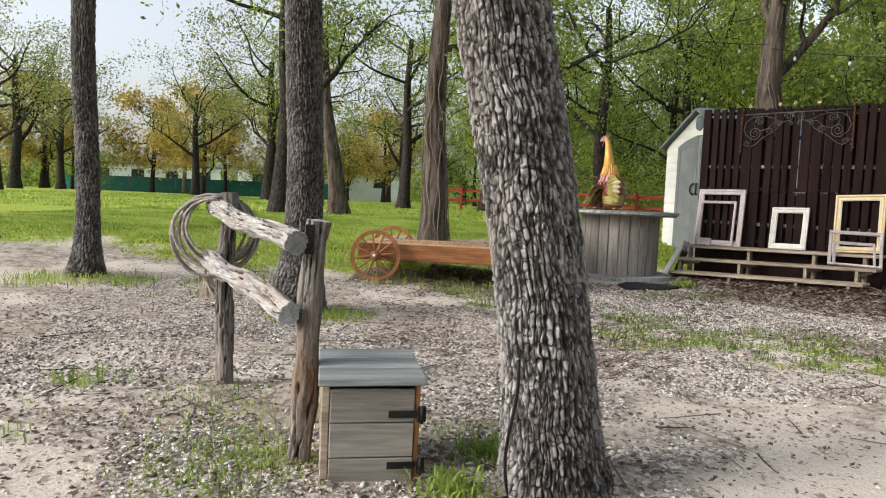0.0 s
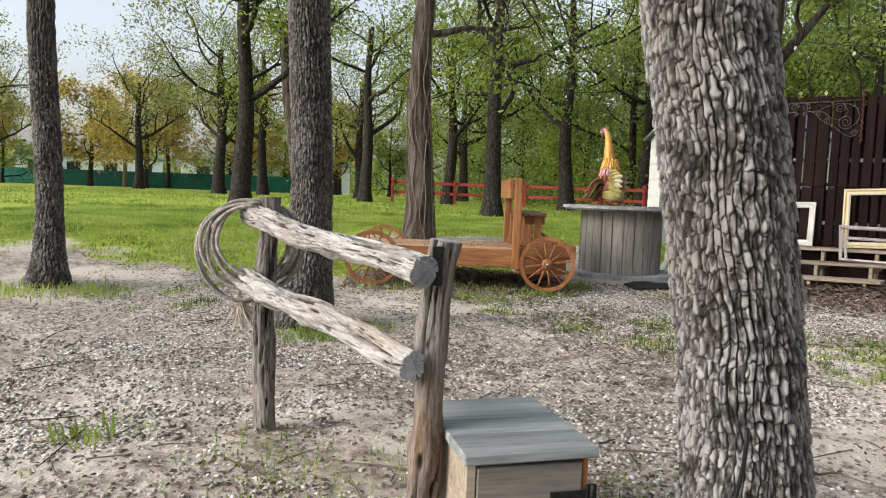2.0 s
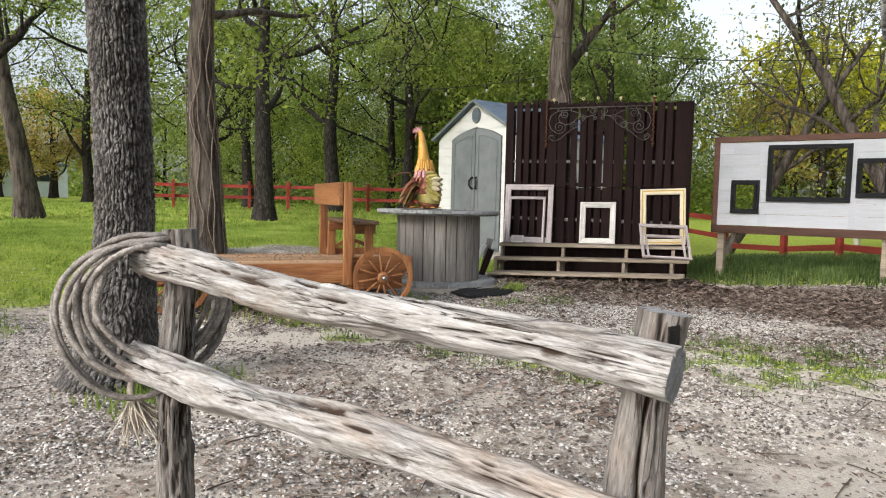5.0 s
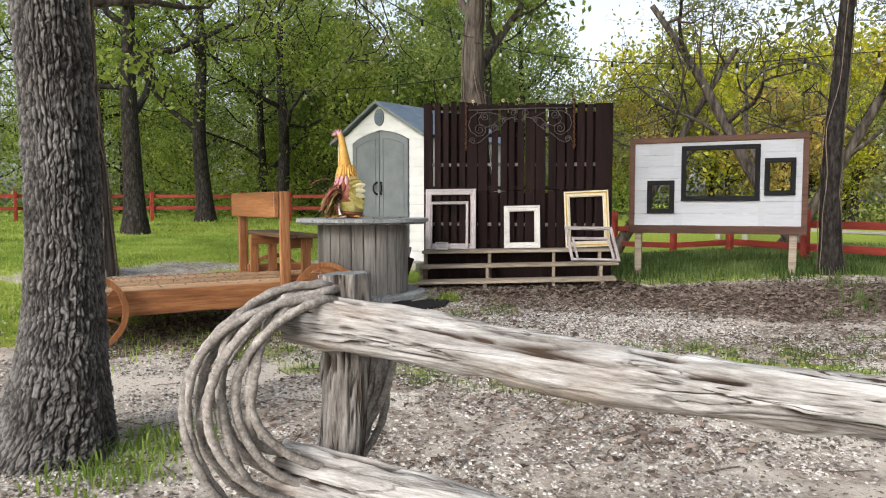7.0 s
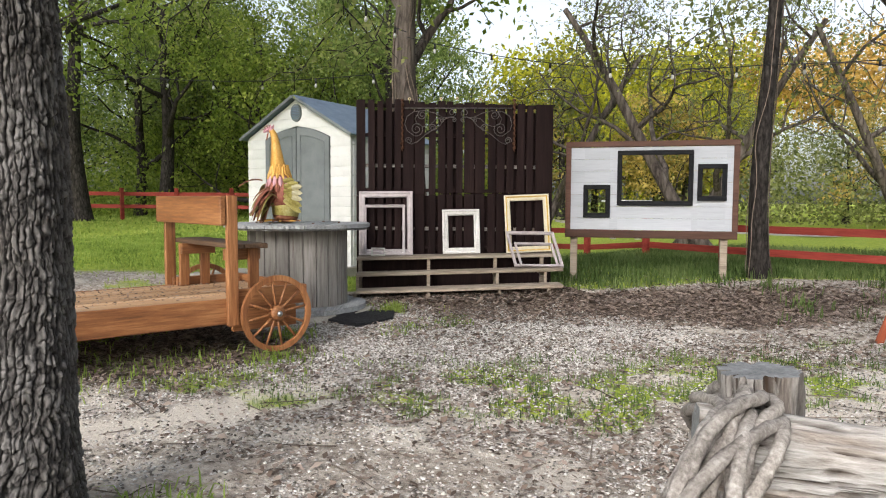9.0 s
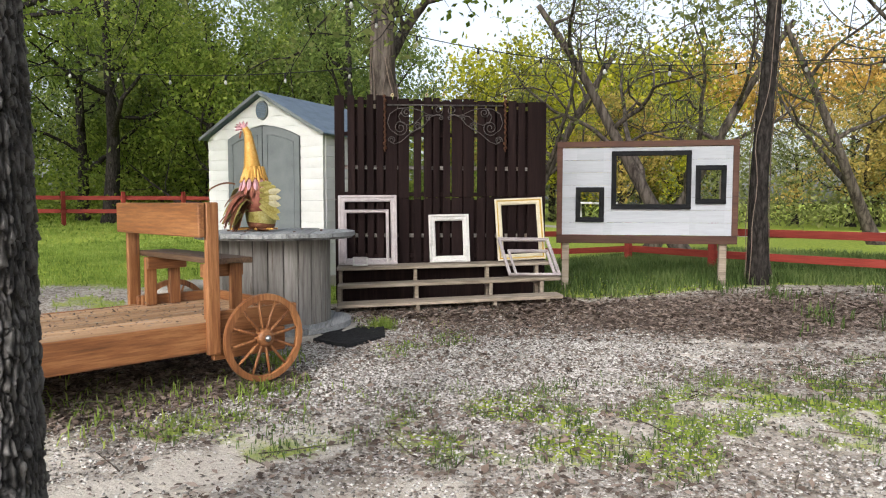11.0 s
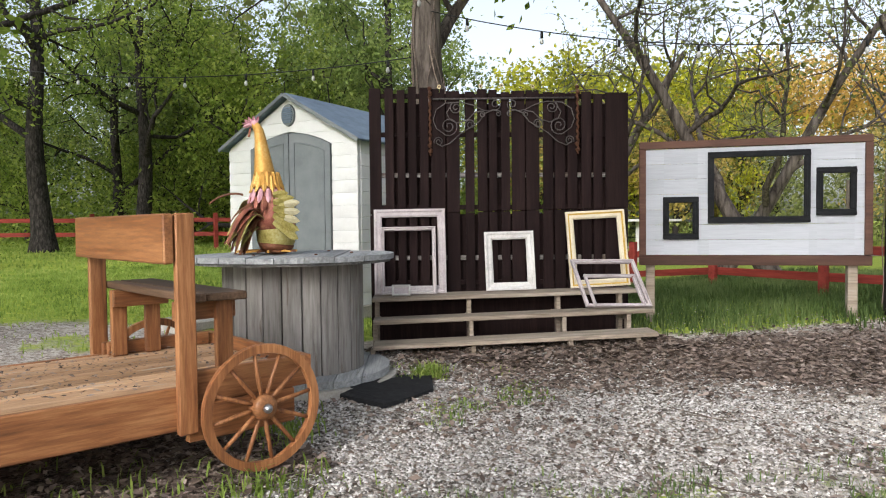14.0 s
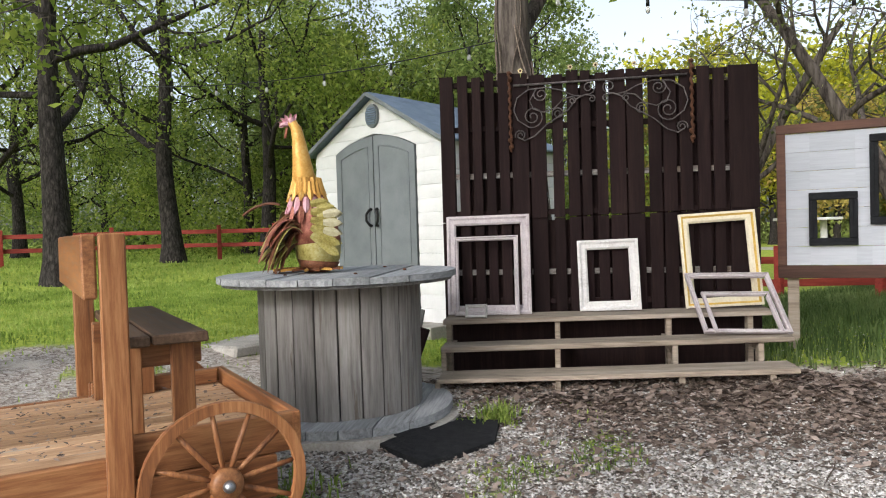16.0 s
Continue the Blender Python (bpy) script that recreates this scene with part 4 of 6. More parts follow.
def build_mat():
    bm = bmesh.new()
    pts = [(-0.36, -0.44), (-0.1, -0.45), (0.2, -0.42), (0.5, -0.22), (0.36, 0.06), (0.2, 0.36), (-0.02, 0.42), (-0.26, 0.14), (-0.34, -0.15)]
    n = 10
    rows = []
    for j in range(n + 1):
        s = j / n
        rows.append([bm.verts.new((x * s, y * s, 0.03 * (1 - s) + 0.012 + 0.02 * noise.noise((x * s * 5, y * s * 5, 1)))) for x, y in pts] if j else None)
    c = bm.verts.new((0, 0, 0.045))
    k = len(pts)
    for i in range(k):
        bm.faces.new((c, rows[1][i], rows[1][(i + 1) % k]))
        for j in range(1, n):
            bm.faces.new((rows[j][i], rows[j + 1][i], rows[j + 1][(i + 1) % k], rows[j][(i + 1) % k]))
    low = [bm.verts.new((x * 1.01, y * 1.01, -0.03)) for x, y in pts]
    for i in range(k):
        bm.faces.new((rows[n][i], low[i], low[(i + 1) % k], rows[n][(i + 1) % k]))
    bmesh.ops.recalc_face_normals(bm, faces=bm.faces)
    single("rubber_mat", bm, rubber, pose(2.29, 10.08, 0.025, 0, 0, 8) @ Matrix.Diagonal((0.96, 1.3, 1, 1)), "crumpled black rubber mat on gravel beside the cable reel", "mat")


build_mat()


# ---- flat wagon with bench ----
def wheel(parent, x, y, z, r=0.305, cap=True):
    w = thing("wheel", Matrix.Translation((x, y, z)), "", "")
    w.parent = parent
    bm = bmesh.new()
    prof = []
    n = 56
    rings = []
    for k in range(n):
        a = 2 * math.pi * k / n
        ring = []
        for rr, yy in ((r, -0.018), (r + 0.003, 0.0), (r, 0.018), (r - 0.04, 0.018), (r - 0.044, 0.0), (r - 0.04, -0.018)):
            ring.append(bm.verts.new((rr * math.cos(a), yy, rr * math.sin(a))))
        rings.append(ring)
    for k in range(n):
        for q in range(6):
            bm.faces.new((rings[k][q], rings[k][(q + 1) % 6], rings[(k + 1) % n][(q + 1) % 6], rings[(k + 1) % n][q]))
    bmesh.ops.recalc_face_normals(bm, faces=bm.faces)
    part("rim", bm, cedar["z"], w)
    for k in range(12):
        a = 2 * math.pi * (k + 0.3) / 12
        bm = bmesh.new()
        d = Vector((math.cos(a), 0, math.sin(a)))
        tube(bm, [d * 0.045, d * 0.1, d * 0.17, d * (r - 0.038)], [0.008, 0.012, 0.0115, 0.009], 7)
        part("spoke", bm, cedar["z"], w)
    bm = bmesh.new()
    lathe(bm, [(0.03, -0.045), (0.056, -0.038), (0.062, -0.022), (0.062, 0.03), (0.04, 0.05)], 24)
    bmesh.ops.transform(bm, matrix=Matrix.Rotation(radians(-90), 4, "X"), verts=bm.verts)
    part("hub", bm, cedar["y"], w)
    bm = bmesh.new()
    lathe(bm, [(0.0, -0.028), (0.014, -0.025), (0.022, -0.012), (0.024, 0.006)], 16)
    bmesh.ops.transform(bm, matrix=Matrix.Rotation(radians(-90), 4, "X") @ Matrix.Translation((0, 0, -0.045)), verts=bm.verts)
    part("hub_cap", bm, steel, w, "shiny steel hub cap")
    return w


def build_wagon():
    ob = thing("flat_wagon", pose(0, 0, 0.0), "orange-stained cedar flat wagon with bench and spoked wheels", "wagon")
    x0, x1, xe = -1.28, 0.545, 1.215
    y0, y1 = 9.02, 10.24
    n = 9
    for i in range(n):
        a = y0 + 0.04 + (y1 - y0 - 0.08) * i / n
        b = y0 + 0.04 + (y1 - y0 - 0.08) * (i + 1) / n - 0.007
        bm = bmesh.new()
        box(bm, (x0 + 0.01, a, 0.43), (xe - 0.05, b, 0.462), 0.004, rough=0.002)
        part("deck_board", bm, deck_wood, ob)
    for y in (y0, y1 - 0.04):
        bm = bmesh.new()
        box(bm, (x0, y, 0.265), (x1, y + 0.038, 0.466), 0.006, rough=0.002)
        part("side_beam", bm, cedar["x"], ob)
        bm = bmesh.new()
        box(bm, (x1 + 0.002, y, 0.375), (xe, y + 0.038, 0.53), 0.006, rough=0.002)
        part("front_rail", bm, cedar["x"], ob)
        bm = bmesh.new()
        box(bm, (x1 + 0.01, y - 0.002 if y == y0 else y, 0.2), (xe - 0.1, y + 0.04, 0.372), 0.006)
        part("front_beam", bm, cedar["x"], ob)
    for x, lo, hi in ((x0, 0.27, 0.462), (xe, 0.375, 0.53)):
        bm = bmesh.new()
        box(bm, (x - 0.02 if x < 0 else x - 0.036, y0 - 0.002 if x > 0 else y0 + 0.04, lo), (x - 0.001 if x < 0 else x + 0.002, y1 + 0.002 if x > 0 else y1 - 0.04, hi), 0.006)
        part("end_board", bm, cedar["y"], ob)
    for x in (-1.05, 0.89):
        bm = bmesh.new()
        tube(bm, [(x, y0 - 0.08, 0.325), (x, y1 + 0.08, 0.325)], 0.022, 10)
        part("axle", bm, black_iron, ob)
        bm = bmesh.new()
        box(bm, (x - 0.05, y0 + 0.06, 0.345), (x + 0.05, y1 - 0.06, 0.428), 0.005)
        part("axle_block", bm, cedar["y"], ob)
    # bench
    for y in (y0 + 0.0, y1 - 0.04):
        bm = bmesh.new()
        box(bm, (0.497, y - 0.042 if y == y0 else y + 0.04, 0.25 if y == y0 else 0.455), (0.588, y - 0.002 if y == y0 else y + 0.078, 1.262), 0.006, rough=0.002)
        part("bench_post", bm, cedar["z"], ob)
    bm = bmesh.new()
    box(bm, (0.443, y0 - 0.04, 1.035), (0.494, y1 + 0.075, 1.262), 0.007, rough=0.003)
    part("backrest", bm, cedar["y"], ob)
    for a, b in ((0.475, 0.665), (0.672, 0.872)):
        bm = bmesh.new()
        box(bm, (a + (0.116 if a < 0.5 else 0), y0 + 0.015, 0.846), (b, y1 + 0.03, 0.886), 0.006, rough=0.002)
        part("seat_board", bm, seat_wood, ob, "dark brown worn seat board")
    for x in (0.56, 0.75):
        for y in (y0 + 0.1, y1 - 0.17):
            bm = bmesh.new()
            box(bm, (x, y, 0.464), (x + 0.085, y + 0.04, 0.844), 0.005)
            part("bench_leg", bm, cedar["z"], ob)
    for y in (y0 + 0.142, y1 - 0.212):
        bm = bmesh.new()
        box(bm, (0.56, y, 0.75), (0.87, y + 0.04, 0.843), 0.005)
        part("seat_bearer", bm, cedar["x"], ob)
    bm = bmesh.new()
    box(bm, (0.552, y1 - 0.12, 0.465), (xe - 0.06, y1 - 0.08, 0.54), 0.005)
    part("foot_rail", bm, cedar["x"], ob)
    for x in (-1.05, 0.89):
        for y in (y0 - 0.085, y1 + 0.085):
            w = wheel(ob, x, y, 0.325)


build_wagon()


# ---- hitching rail with rope, and the box ----
def knotty_log(name, a, b, ra, rb, material, seed, parent, n=240, sides=84, wob=0.28, sag=0.0):
    a, b = Vector(a), Vector(b)
    L = (b - a).length
    rng = random.Random(seed)
    ph = [rng.uniform(0, 9) for _ in range(4)]
    bm = bmesh.new()
    pts, rad = [], []
    for i in range(n + 1):
        s = i / n
        pts.append((s * L, 0.016 * math.sin(s * 7 + ph[0]) * s * (1 - s) * 4, 0.016 * math.sin(s * 5 + ph[1]) * s * (1 - s) * 4 - sag * 4 * s * (1 - s)))
        rad.append((ra + (rb - ra) * s) * (1 + 0.06 * math.sin(s * 19 + ph[2])))
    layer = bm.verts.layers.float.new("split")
    rings = tube(bm, pts, rad, sides, True)
    for ring, p in zip(rings, pts):
        for v in ring:
            d = (v.co - Vector(p)).normalized()
            x = v.co.x
            q = Vector((x * 3.0, d.y * 1.0, d.z * 1.0 + seed * 3))
            turn = 0.7 * x
            c, k = math.cos(turn), math.sin(turn)
            g = Vector((0, d.y * c - d.z * k, d.y * k + d.z * c))
            fine = noise.noise((x * 16, g.y * 6, g.z * 6 + seed))
            line = noise.noise((x * 1.7 + seed, g.y * 2.6 + 0.12 * fine, g.z * 2.6))
            line2 = noise.noise((x * 3.0 - seed, g.y * 5.5 + 0.1 * fine, g.z * 5.5 + 4))
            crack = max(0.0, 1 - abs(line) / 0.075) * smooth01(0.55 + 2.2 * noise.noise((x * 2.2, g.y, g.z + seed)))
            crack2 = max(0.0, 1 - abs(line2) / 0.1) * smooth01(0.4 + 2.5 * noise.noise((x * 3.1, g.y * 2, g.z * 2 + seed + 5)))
            knot = max(0.0, noise.noise((x * 7 + seed, d.y * 1.6, d.z * 1.6)) - 0.3)
            pit = max(0.0, noise.noise((x * 11 - seed, d.y * 2.4, d.z * 2.4)) - 0.38)
            hollow = min(0.0, noise.noise((x * 2.2 + seed, d.y * 1.0 + 3, d.z * 1.0)) + 0.2)
            ridge = noise.noise((x * 4 + seed, g.y * 9, g.z * 9))
            v.co += d * rb * (wob * 0.8 * noise.noise(q) + 0.05 * ridge + 0.03 * fine + 0.55 * knot - 1.1 * pit - 0.5 * crack - 0.22 * crack2 + 0.8 * hollow)
            # split depth mask; it also paints the shade inside cracks and hollows
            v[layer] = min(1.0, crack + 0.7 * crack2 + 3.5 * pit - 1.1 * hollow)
    for f in bm.faces:
        if len(f.verts) > 4:
            f.material_index = 1
    ob = part(name, bm, [material, end_grain], parent)
    ob.matrix_basis = axes(a, b - a, z=(0, 0, 1) if abs((b - a).normalized().z) < 0.9 else (1, 0, 0))
    return ob


def build_hitching_rail():
    ob = thing("hitching_rail", Matrix(), "rustic hitching rail of two knotty grey logs on posts", "hitching rail")
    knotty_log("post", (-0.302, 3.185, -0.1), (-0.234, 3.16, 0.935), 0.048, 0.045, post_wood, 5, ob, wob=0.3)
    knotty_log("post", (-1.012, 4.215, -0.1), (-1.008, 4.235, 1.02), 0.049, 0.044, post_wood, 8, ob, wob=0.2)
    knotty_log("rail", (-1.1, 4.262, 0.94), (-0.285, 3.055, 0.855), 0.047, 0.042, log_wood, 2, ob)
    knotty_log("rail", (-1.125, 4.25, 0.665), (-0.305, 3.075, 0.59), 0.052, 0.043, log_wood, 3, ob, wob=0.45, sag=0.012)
    # a thin black plate stands in for the dark recess in the post
    bm = bmesh.new()
    box(bm, (-0.016, -0.004, -0.06), (0.016, 0.0, 0.05), 0.002)
    plate = part("dark_knot", bm, black_iron, ob)
    plate.matrix_basis = axes((-0.253, 3.108, 0.87), (0.9, 0.3, 0.0))


build_hitching_rail()


def build_rope():
    ob = thing("rope_coil", Matrix(), "stiff grey-brown coiled lariat rope hung over a rail end", "rope")
    rng = random.Random(3)
    for k in range(11):
        u = (k * 0.618) % 1.0
        hx, rz = 0.148 + 0.07 * u + rng.uniform(-0.008, 0.008), 0.158 + 0.055 * u + rng.uniform(-0.008, 0.008)
        hy = 0.012 + 0.008 * (k % 3)
        ox, oy, top = -1.068 - 0.03 * u + rng.uniform(-0.008, 0.008), 4.175 + 0.006 * k, 0.992 + rng.uniform(-0.012, 0.01)
        bm = bmesh.new()
        pts = []
        n = 210
        for i in range(n + 1):
            a = 2 * math.pi * i / n
            w = 0.014 * math.sin(2 * a + 1.7 * k) + 0.01 * math.sin(3 * a + k)
            pts.append((ox + hx * math.cos(a) + 0.61 * w, oy + hy * math.cos(a) + 0.085 * smooth01(1.6 * math.cos(a)) - 0.79 * w, top - rz + rz * math.sin(a) + 0.012 * math.sin(2 * a + k)))
        rings = tube(bm, pts, 0.0078, 9, False)
        for i, ring in enumerate(rings):
            c = Vector(pts[i])
            for j, v in enumerate(ring):
                v.co = c + (v.co - c) * (1 + 0.13 * math.sin(2 * math.pi * j / 9 * 3 + i * 0.9))
        part("loop", bm, rope_mat, ob)
    bm = bmesh.new()
    tube(bm, [(-1.13, 4.235, 0.63), (-1.135, 4.22, 0.58), (-1.13, 4.225, 0.54)], [0.008, 0.01, 0.011], 9)
    for k in range(46):
        x, y = rng.gauss(0, 0.012), rng.gauss(0, 0.012)
        L = rng.uniform(0.06, 0.15)
        sx = rng.gauss(0, 0.03) + (0.05 if k % 3 == 0 else 0)
        tube(bm, [(-1.13 + x * 0.5, 4.225 + y * 0.5, 0.56), (-1.13 + x + 0.4 * sx, 4.225 + y, 0.56 - 0.5 * L), (-1.13 + 1.5 * x + sx, 4.225 + 1.4 * y, 0.56 - L)], [0.003, 0.0035, 0.001], 4, False)
    tagged(part("frayed_end", bm, frayed, ob), "pale frayed rope end", kind="stuff")


build_rope()


def build_crate():
    m = axes((-0.153, 2.968, -0.014), (0.966, 0.259, 0.0))
    ob = thing("wooden_box", m, "weathered blue-grey plank box with black strap hinges", "box")
    W, D, H = 0.355, 0.44, 0.40
    for i in range(3):
        lo, hi = -0.02 + (H - 0.02) * i / 3 + 0.0, -0.02 + (H - 0.02) * (i + 1) / 3 - 0.004
        bm = bmesh.new()
        box(bm, (0.03, 0.0, lo), (W - 0.02, 0.02, hi), 0.003, rough=0.0015)
        part("front_plank", bm, box_face, ob)
    for x0, x1 in ((0.0, 0.028), (W - 0.018, W)):
        bm = bmesh.new()
        box(bm, (x0, 0.004, -0.05), (x1, D, H - 0.03), 0.003)
        part("side_board", bm, tread_wood if x0 == 0 else cedar["z"], ob)
    bm = bmesh.new()
    box(bm, (0.03, D - 0.022, -0.05), (W - 0.02, D - 0.002, H - 0.03), 0.003)
    part("back_board", bm, box_face, ob)
    for i in range(3):
        bm = bmesh.new()
        a, b = -0.02 + (D + 0.05) * i / 3, -0.02 + (D + 0.05) * (i + 1) / 3 - 0.003
        box(bm, (-0.012, a, H - 0.028), (W + 0.02, b, H + 0.002), 0.004, rough=0.001)
        part("lid_board", bm, blue_grey["x"], ob)
    for z in (0.265, 0.075):
        bm = bmesh.new()
        box(bm, (W - 0.115, -0.007, z - 0.013), (W - 0.005, -0.001, z + 0.013), 0.003)
        box(bm, (W - 0.01, -0.012, z - 0.03), (W + 0.022, -0.002, z + 0.03), 0.004)
        tube(bm, [(W + 0.006, -0.015, z - 0.032), (W + 0.006, -0.015, z + 0.032)], 0.007, 8)
        part("hinge", bm, black_iron, ob, "black iron strap hinge")


build_crate()


# ---- metal rooster ----
def build_rooster():
    mats = [
        surface("rooster_red_paint", (0.12, 0.035, 0.025), (0.24, 0.08, 0.055), (0.36, 0.18, 0.1), scale=9, rough=0.45, metal=0.2),
        surface("rooster_gold_paint", (0.42, 0.2, 0.04), (0.55, 0.3, 0.07), (0.62, 0.42, 0.16), scale=6, rough=0.4, metal=0.2),
        surface("rooster_olive_paint", (0.16, 0.13, 0.03), (0.32, 0.27, 0.08), (0.46, 0.42, 0.2), scale=7, rough=0.45, metal=0.2),
        surface("rooster_brown_paint", (0.06, 0.025, 0.015), (0.15, 0.06, 0.03), (0.27, 0.11, 0.05), scale=9, rough=0.5, metal=0.2),
        surface("rooster_pink_comb", (0.4, 0.2, 0.24), (0.55, 0.3, 0.34), (0.62, 0.42, 0.44), scale=12, rough=0.5),
        surface("rooster_cream_paint", (0.3, 0.27, 0.15), (0.43, 0.39, 0.25), (0.52, 0.48, 0.34), scale=10, rough=0.5),
    ]
    bm = bmesh.new()
    # local -x points the way the head looks, z up
    body = [(0.06, 0.0, 0.0, 0.07), (0.065, 0.0, 0.03, 0.115), (0.07, 0, 0.1, 0.145), (0.07, 0, 0.2, 0.152), (0.06, 0, 0.3, 0.14), (0.04, 0, 0.4, 0.118), (0.02, 0, 0.5, 0.1), (0.0, 0, 0.58, 0.085)]
    tube(bm, [c[:3] for c in body[:5]], [c[3] for c in body[:5]], 18, True, 2)
    tube(bm, [c[:3] for c in body[3:]], [c[3] + 0.003 for c in body[3:]], 18, True, 0)
    skirt = [(0.06, 0.0, 0.0, 0.075), (0.065, 0.0, 0.03, 0.12), (0.07, 0.0, 0.08, 0.142)]
    tube(bm, [c[:3] for c in skirt], [c[3] for c in skirt], 18, True, 3)
    neck = [(0.0, 0, 0.56, 0.09), (-0.012, 0, 0.66, 0.074), (-0.022, 0, 0.77, 0.058), (-0.034, 0, 0.88, 0.044), (-0.046, 0, 0.95, 0.038), (-0.068, 0, 0.99, 0.032), (-0.095, 0, 0.99, 0.024)]
    tube(bm, [c[:3] for c in neck], [c[3] for c in neck], 14, True, 1)
    tube(bm, [(-0.09, 0, 0.99), (-0.13, 0, 0.99), (-0.16, 0, 0.98)], [0.02, 0.012, 0.003], 8, True, 4)

    def feather(p, d, n, L, w, mat, curl=0.3):
        """A bent metal feather plate with thickness."""
        p, d, n = Vector(p), Vector(d).normalized(), Vector(n).normalized()
        s = d.cross(n).normalized()
        rows = []
        for i in range(6):
            t = i / 5
            c = p + d * (L * t) + n * (curl * L * t * t)
            ww = w * (0.55 + 0.9 * t - 1.3 * t ** 3 if t < 1 else 0.05)
            rows.append([bm.verts.new(c + s * ww * k + n * (0.012 * (1 - k * k) + o)) for o in (0.0, 0.004) for k in (-1, 0, 1)])
        for a, b in zip(rows, rows[1:]):
            for q in ((0, 1), (1, 2), (4, 3), (5, 4), (2, 5), (3, 0)):
                f = bm.faces.new((a[q[0]], a[q[1]], b[q[1]], b[q[0]]))
                f.material_index = mat
    def plume(p, d, L, drop, w, mat):
        """A long feather that rises and then hangs over."""
        p, d = Vector(p), Vector(d).normalized()
        s = d.cross(Vector((0, 0, 1))).normalized()
        rows = []
        for i in range(9):
            t = i / 8
            c = p + d * (L * t) - Vector((0, 0, drop * t * t))
            ww = w * (0.5 + 1.1 * t - 1.5 * t ** 3) + 0.003
            rows.append([bm.verts.new(c + s * ww * k + Vector((0, 0, 0.012 * (1 - k * k) + o))) for o in (0.0, 0.004) for k in (-1, 0, 1)])
        for a, b in zip(rows, rows[1:]):
            for q in ((0, 1), (1, 2), (4, 3), (5, 4), (2, 5), (3, 0)):
                f = bm.faces.new((a[q[0]], a[q[1]], b[q[1]], b[q[0]]))
                f.material_index = mat

    for row, (z, rr, mt, L) in enumerate(((0.63, 0.08, 1, 0.12), (0.6, 0.088, 1, 0.13), (0.5, 0.106, 4, 0.11), (0.44, 0.118, 0, 0.12))):
        for k in range(12):
            a = 2 * math.pi * (k + 0.5 * (row % 2)) / 12
            d = Vector((math.cos(a), math.sin(a), 0))
            feather(d * rr + Vector((0.01, 0, z)), (d.x * 0.2, d.y * 0.2, -1), d, L, 0.026, mt, 0.1)
    for side in (-1, 1):
        for row in range(3):
            for k in range(5):
                t = k / 4
                feather((0.04 + 0.04 * row, side * (0.15 + 0.004 * (k + 5 * row)), 0.45 - 0.035 * row - 0.2 * t), (0.75, side * 0.02, 0.1 - 0.6 * t), (0, side, 0.1), 0.115, 0.034, 5 if row == 2 and k < 3 else 2, 0.06)
    rng = random.Random(8)
    for k in range(30):
        y = rng.uniform(-0.55, 0.55)
        drop = rng.uniform(0.42, 0.72)
        plume((-0.02, y * 0.15, 0.2 + 0.1 * rng.random()), (-0.3 - 0.25 * rng.random(), y * 0.5, 0.85), rng.uniform(0.42, 0.55), drop, rng.uniform(0.045, 0.075), (3, 0, 3, 3, 2, 0, 3)[k % 7])
    for k in range(9):
        plume((-0.03 - 0.008 * k, 0.06 * math.sin(2 * k), 0.2), (-1, 0.6 * math.sin(2.2 * k), 0.35), 0.16 + 0.012 * k, 0.2, 0.045, (3, 0, 2)[k % 3])
    plume((-0.17, 0, 0.45), (-1, 0.1, 0.3), 0.26, 0.14, 0.035, 3)
    for v in bm.verts:
        v.co.z = max(v.co.z, 0.004)
    for k in range(6):
        a = radians(70 + 26 * k)
        feather((-0.075 + 0.02 * math.cos(a), 0, 0.995), (math.cos(a), 0.05, math.sin(a)), (0, 1, 0), 0.07, 0.014, 4, 0.0)
    tube(bm, [(-0.06, 0, 0.985), (-0.08, 0, 1.005), (-0.1, 0, 1.005)], [0.026, 0.032, 0.018], 9, True, 4)
    feather((-0.1, 0.0, 0.965), (-0.2, 0, -1), (-1, 0, 0), 0.07, 0.018, 0, 0.0)
    for k in range(16):
        a = 2 * math.pi * k / 16
        feather((0.07 * math.cos(a), 0.07 * math.sin(a), 0.02), (math.cos(a), math.sin(a), 0.06), (0, 0, 1), 0.16, 0.018, 3 if k % 2 else 1, -0.08)
    bmesh.ops.recalc_face_normals(bm, faces=bm.faces)
    single("metal_rooster", bm, mats, pose(1.93, 10.78, 0.985, 0, 0, -25), "tall painted sheet metal rooster sculpture standing on a reel table", "sculpture")


build_rooster()


# ---- trees ----
def tube_arrays(pts, radii, sides):
    """Vertices and faces of a plain tube, as lists."""
    pts = [Vector(p) for p in pts]
    vs, fs, side = [], [], None
    for i, p in enumerate(pts):
        t = (pts[min(i + 1, len(pts) - 1)] - pts[max(i - 1, 0)]).normalized()
        side = t.orthogonal().normalized() if side is None else (side - t * side.dot(t)).normalized()
        up = t.cross(side)
        for k in range(sides):
            a = 2 * math.pi * k / sides
            vs.append(p + (side * math.cos(a) + up * math.sin(a)) * radii[i])
    for i in range(len(pts) - 1):
        for k in range(sides):
            fs.append((i * sides + k, i * sides + (k + 1) % sides, (i + 1) * sides + (k + 1) % sides, (i + 1) * sides + k))
    return vs, fs


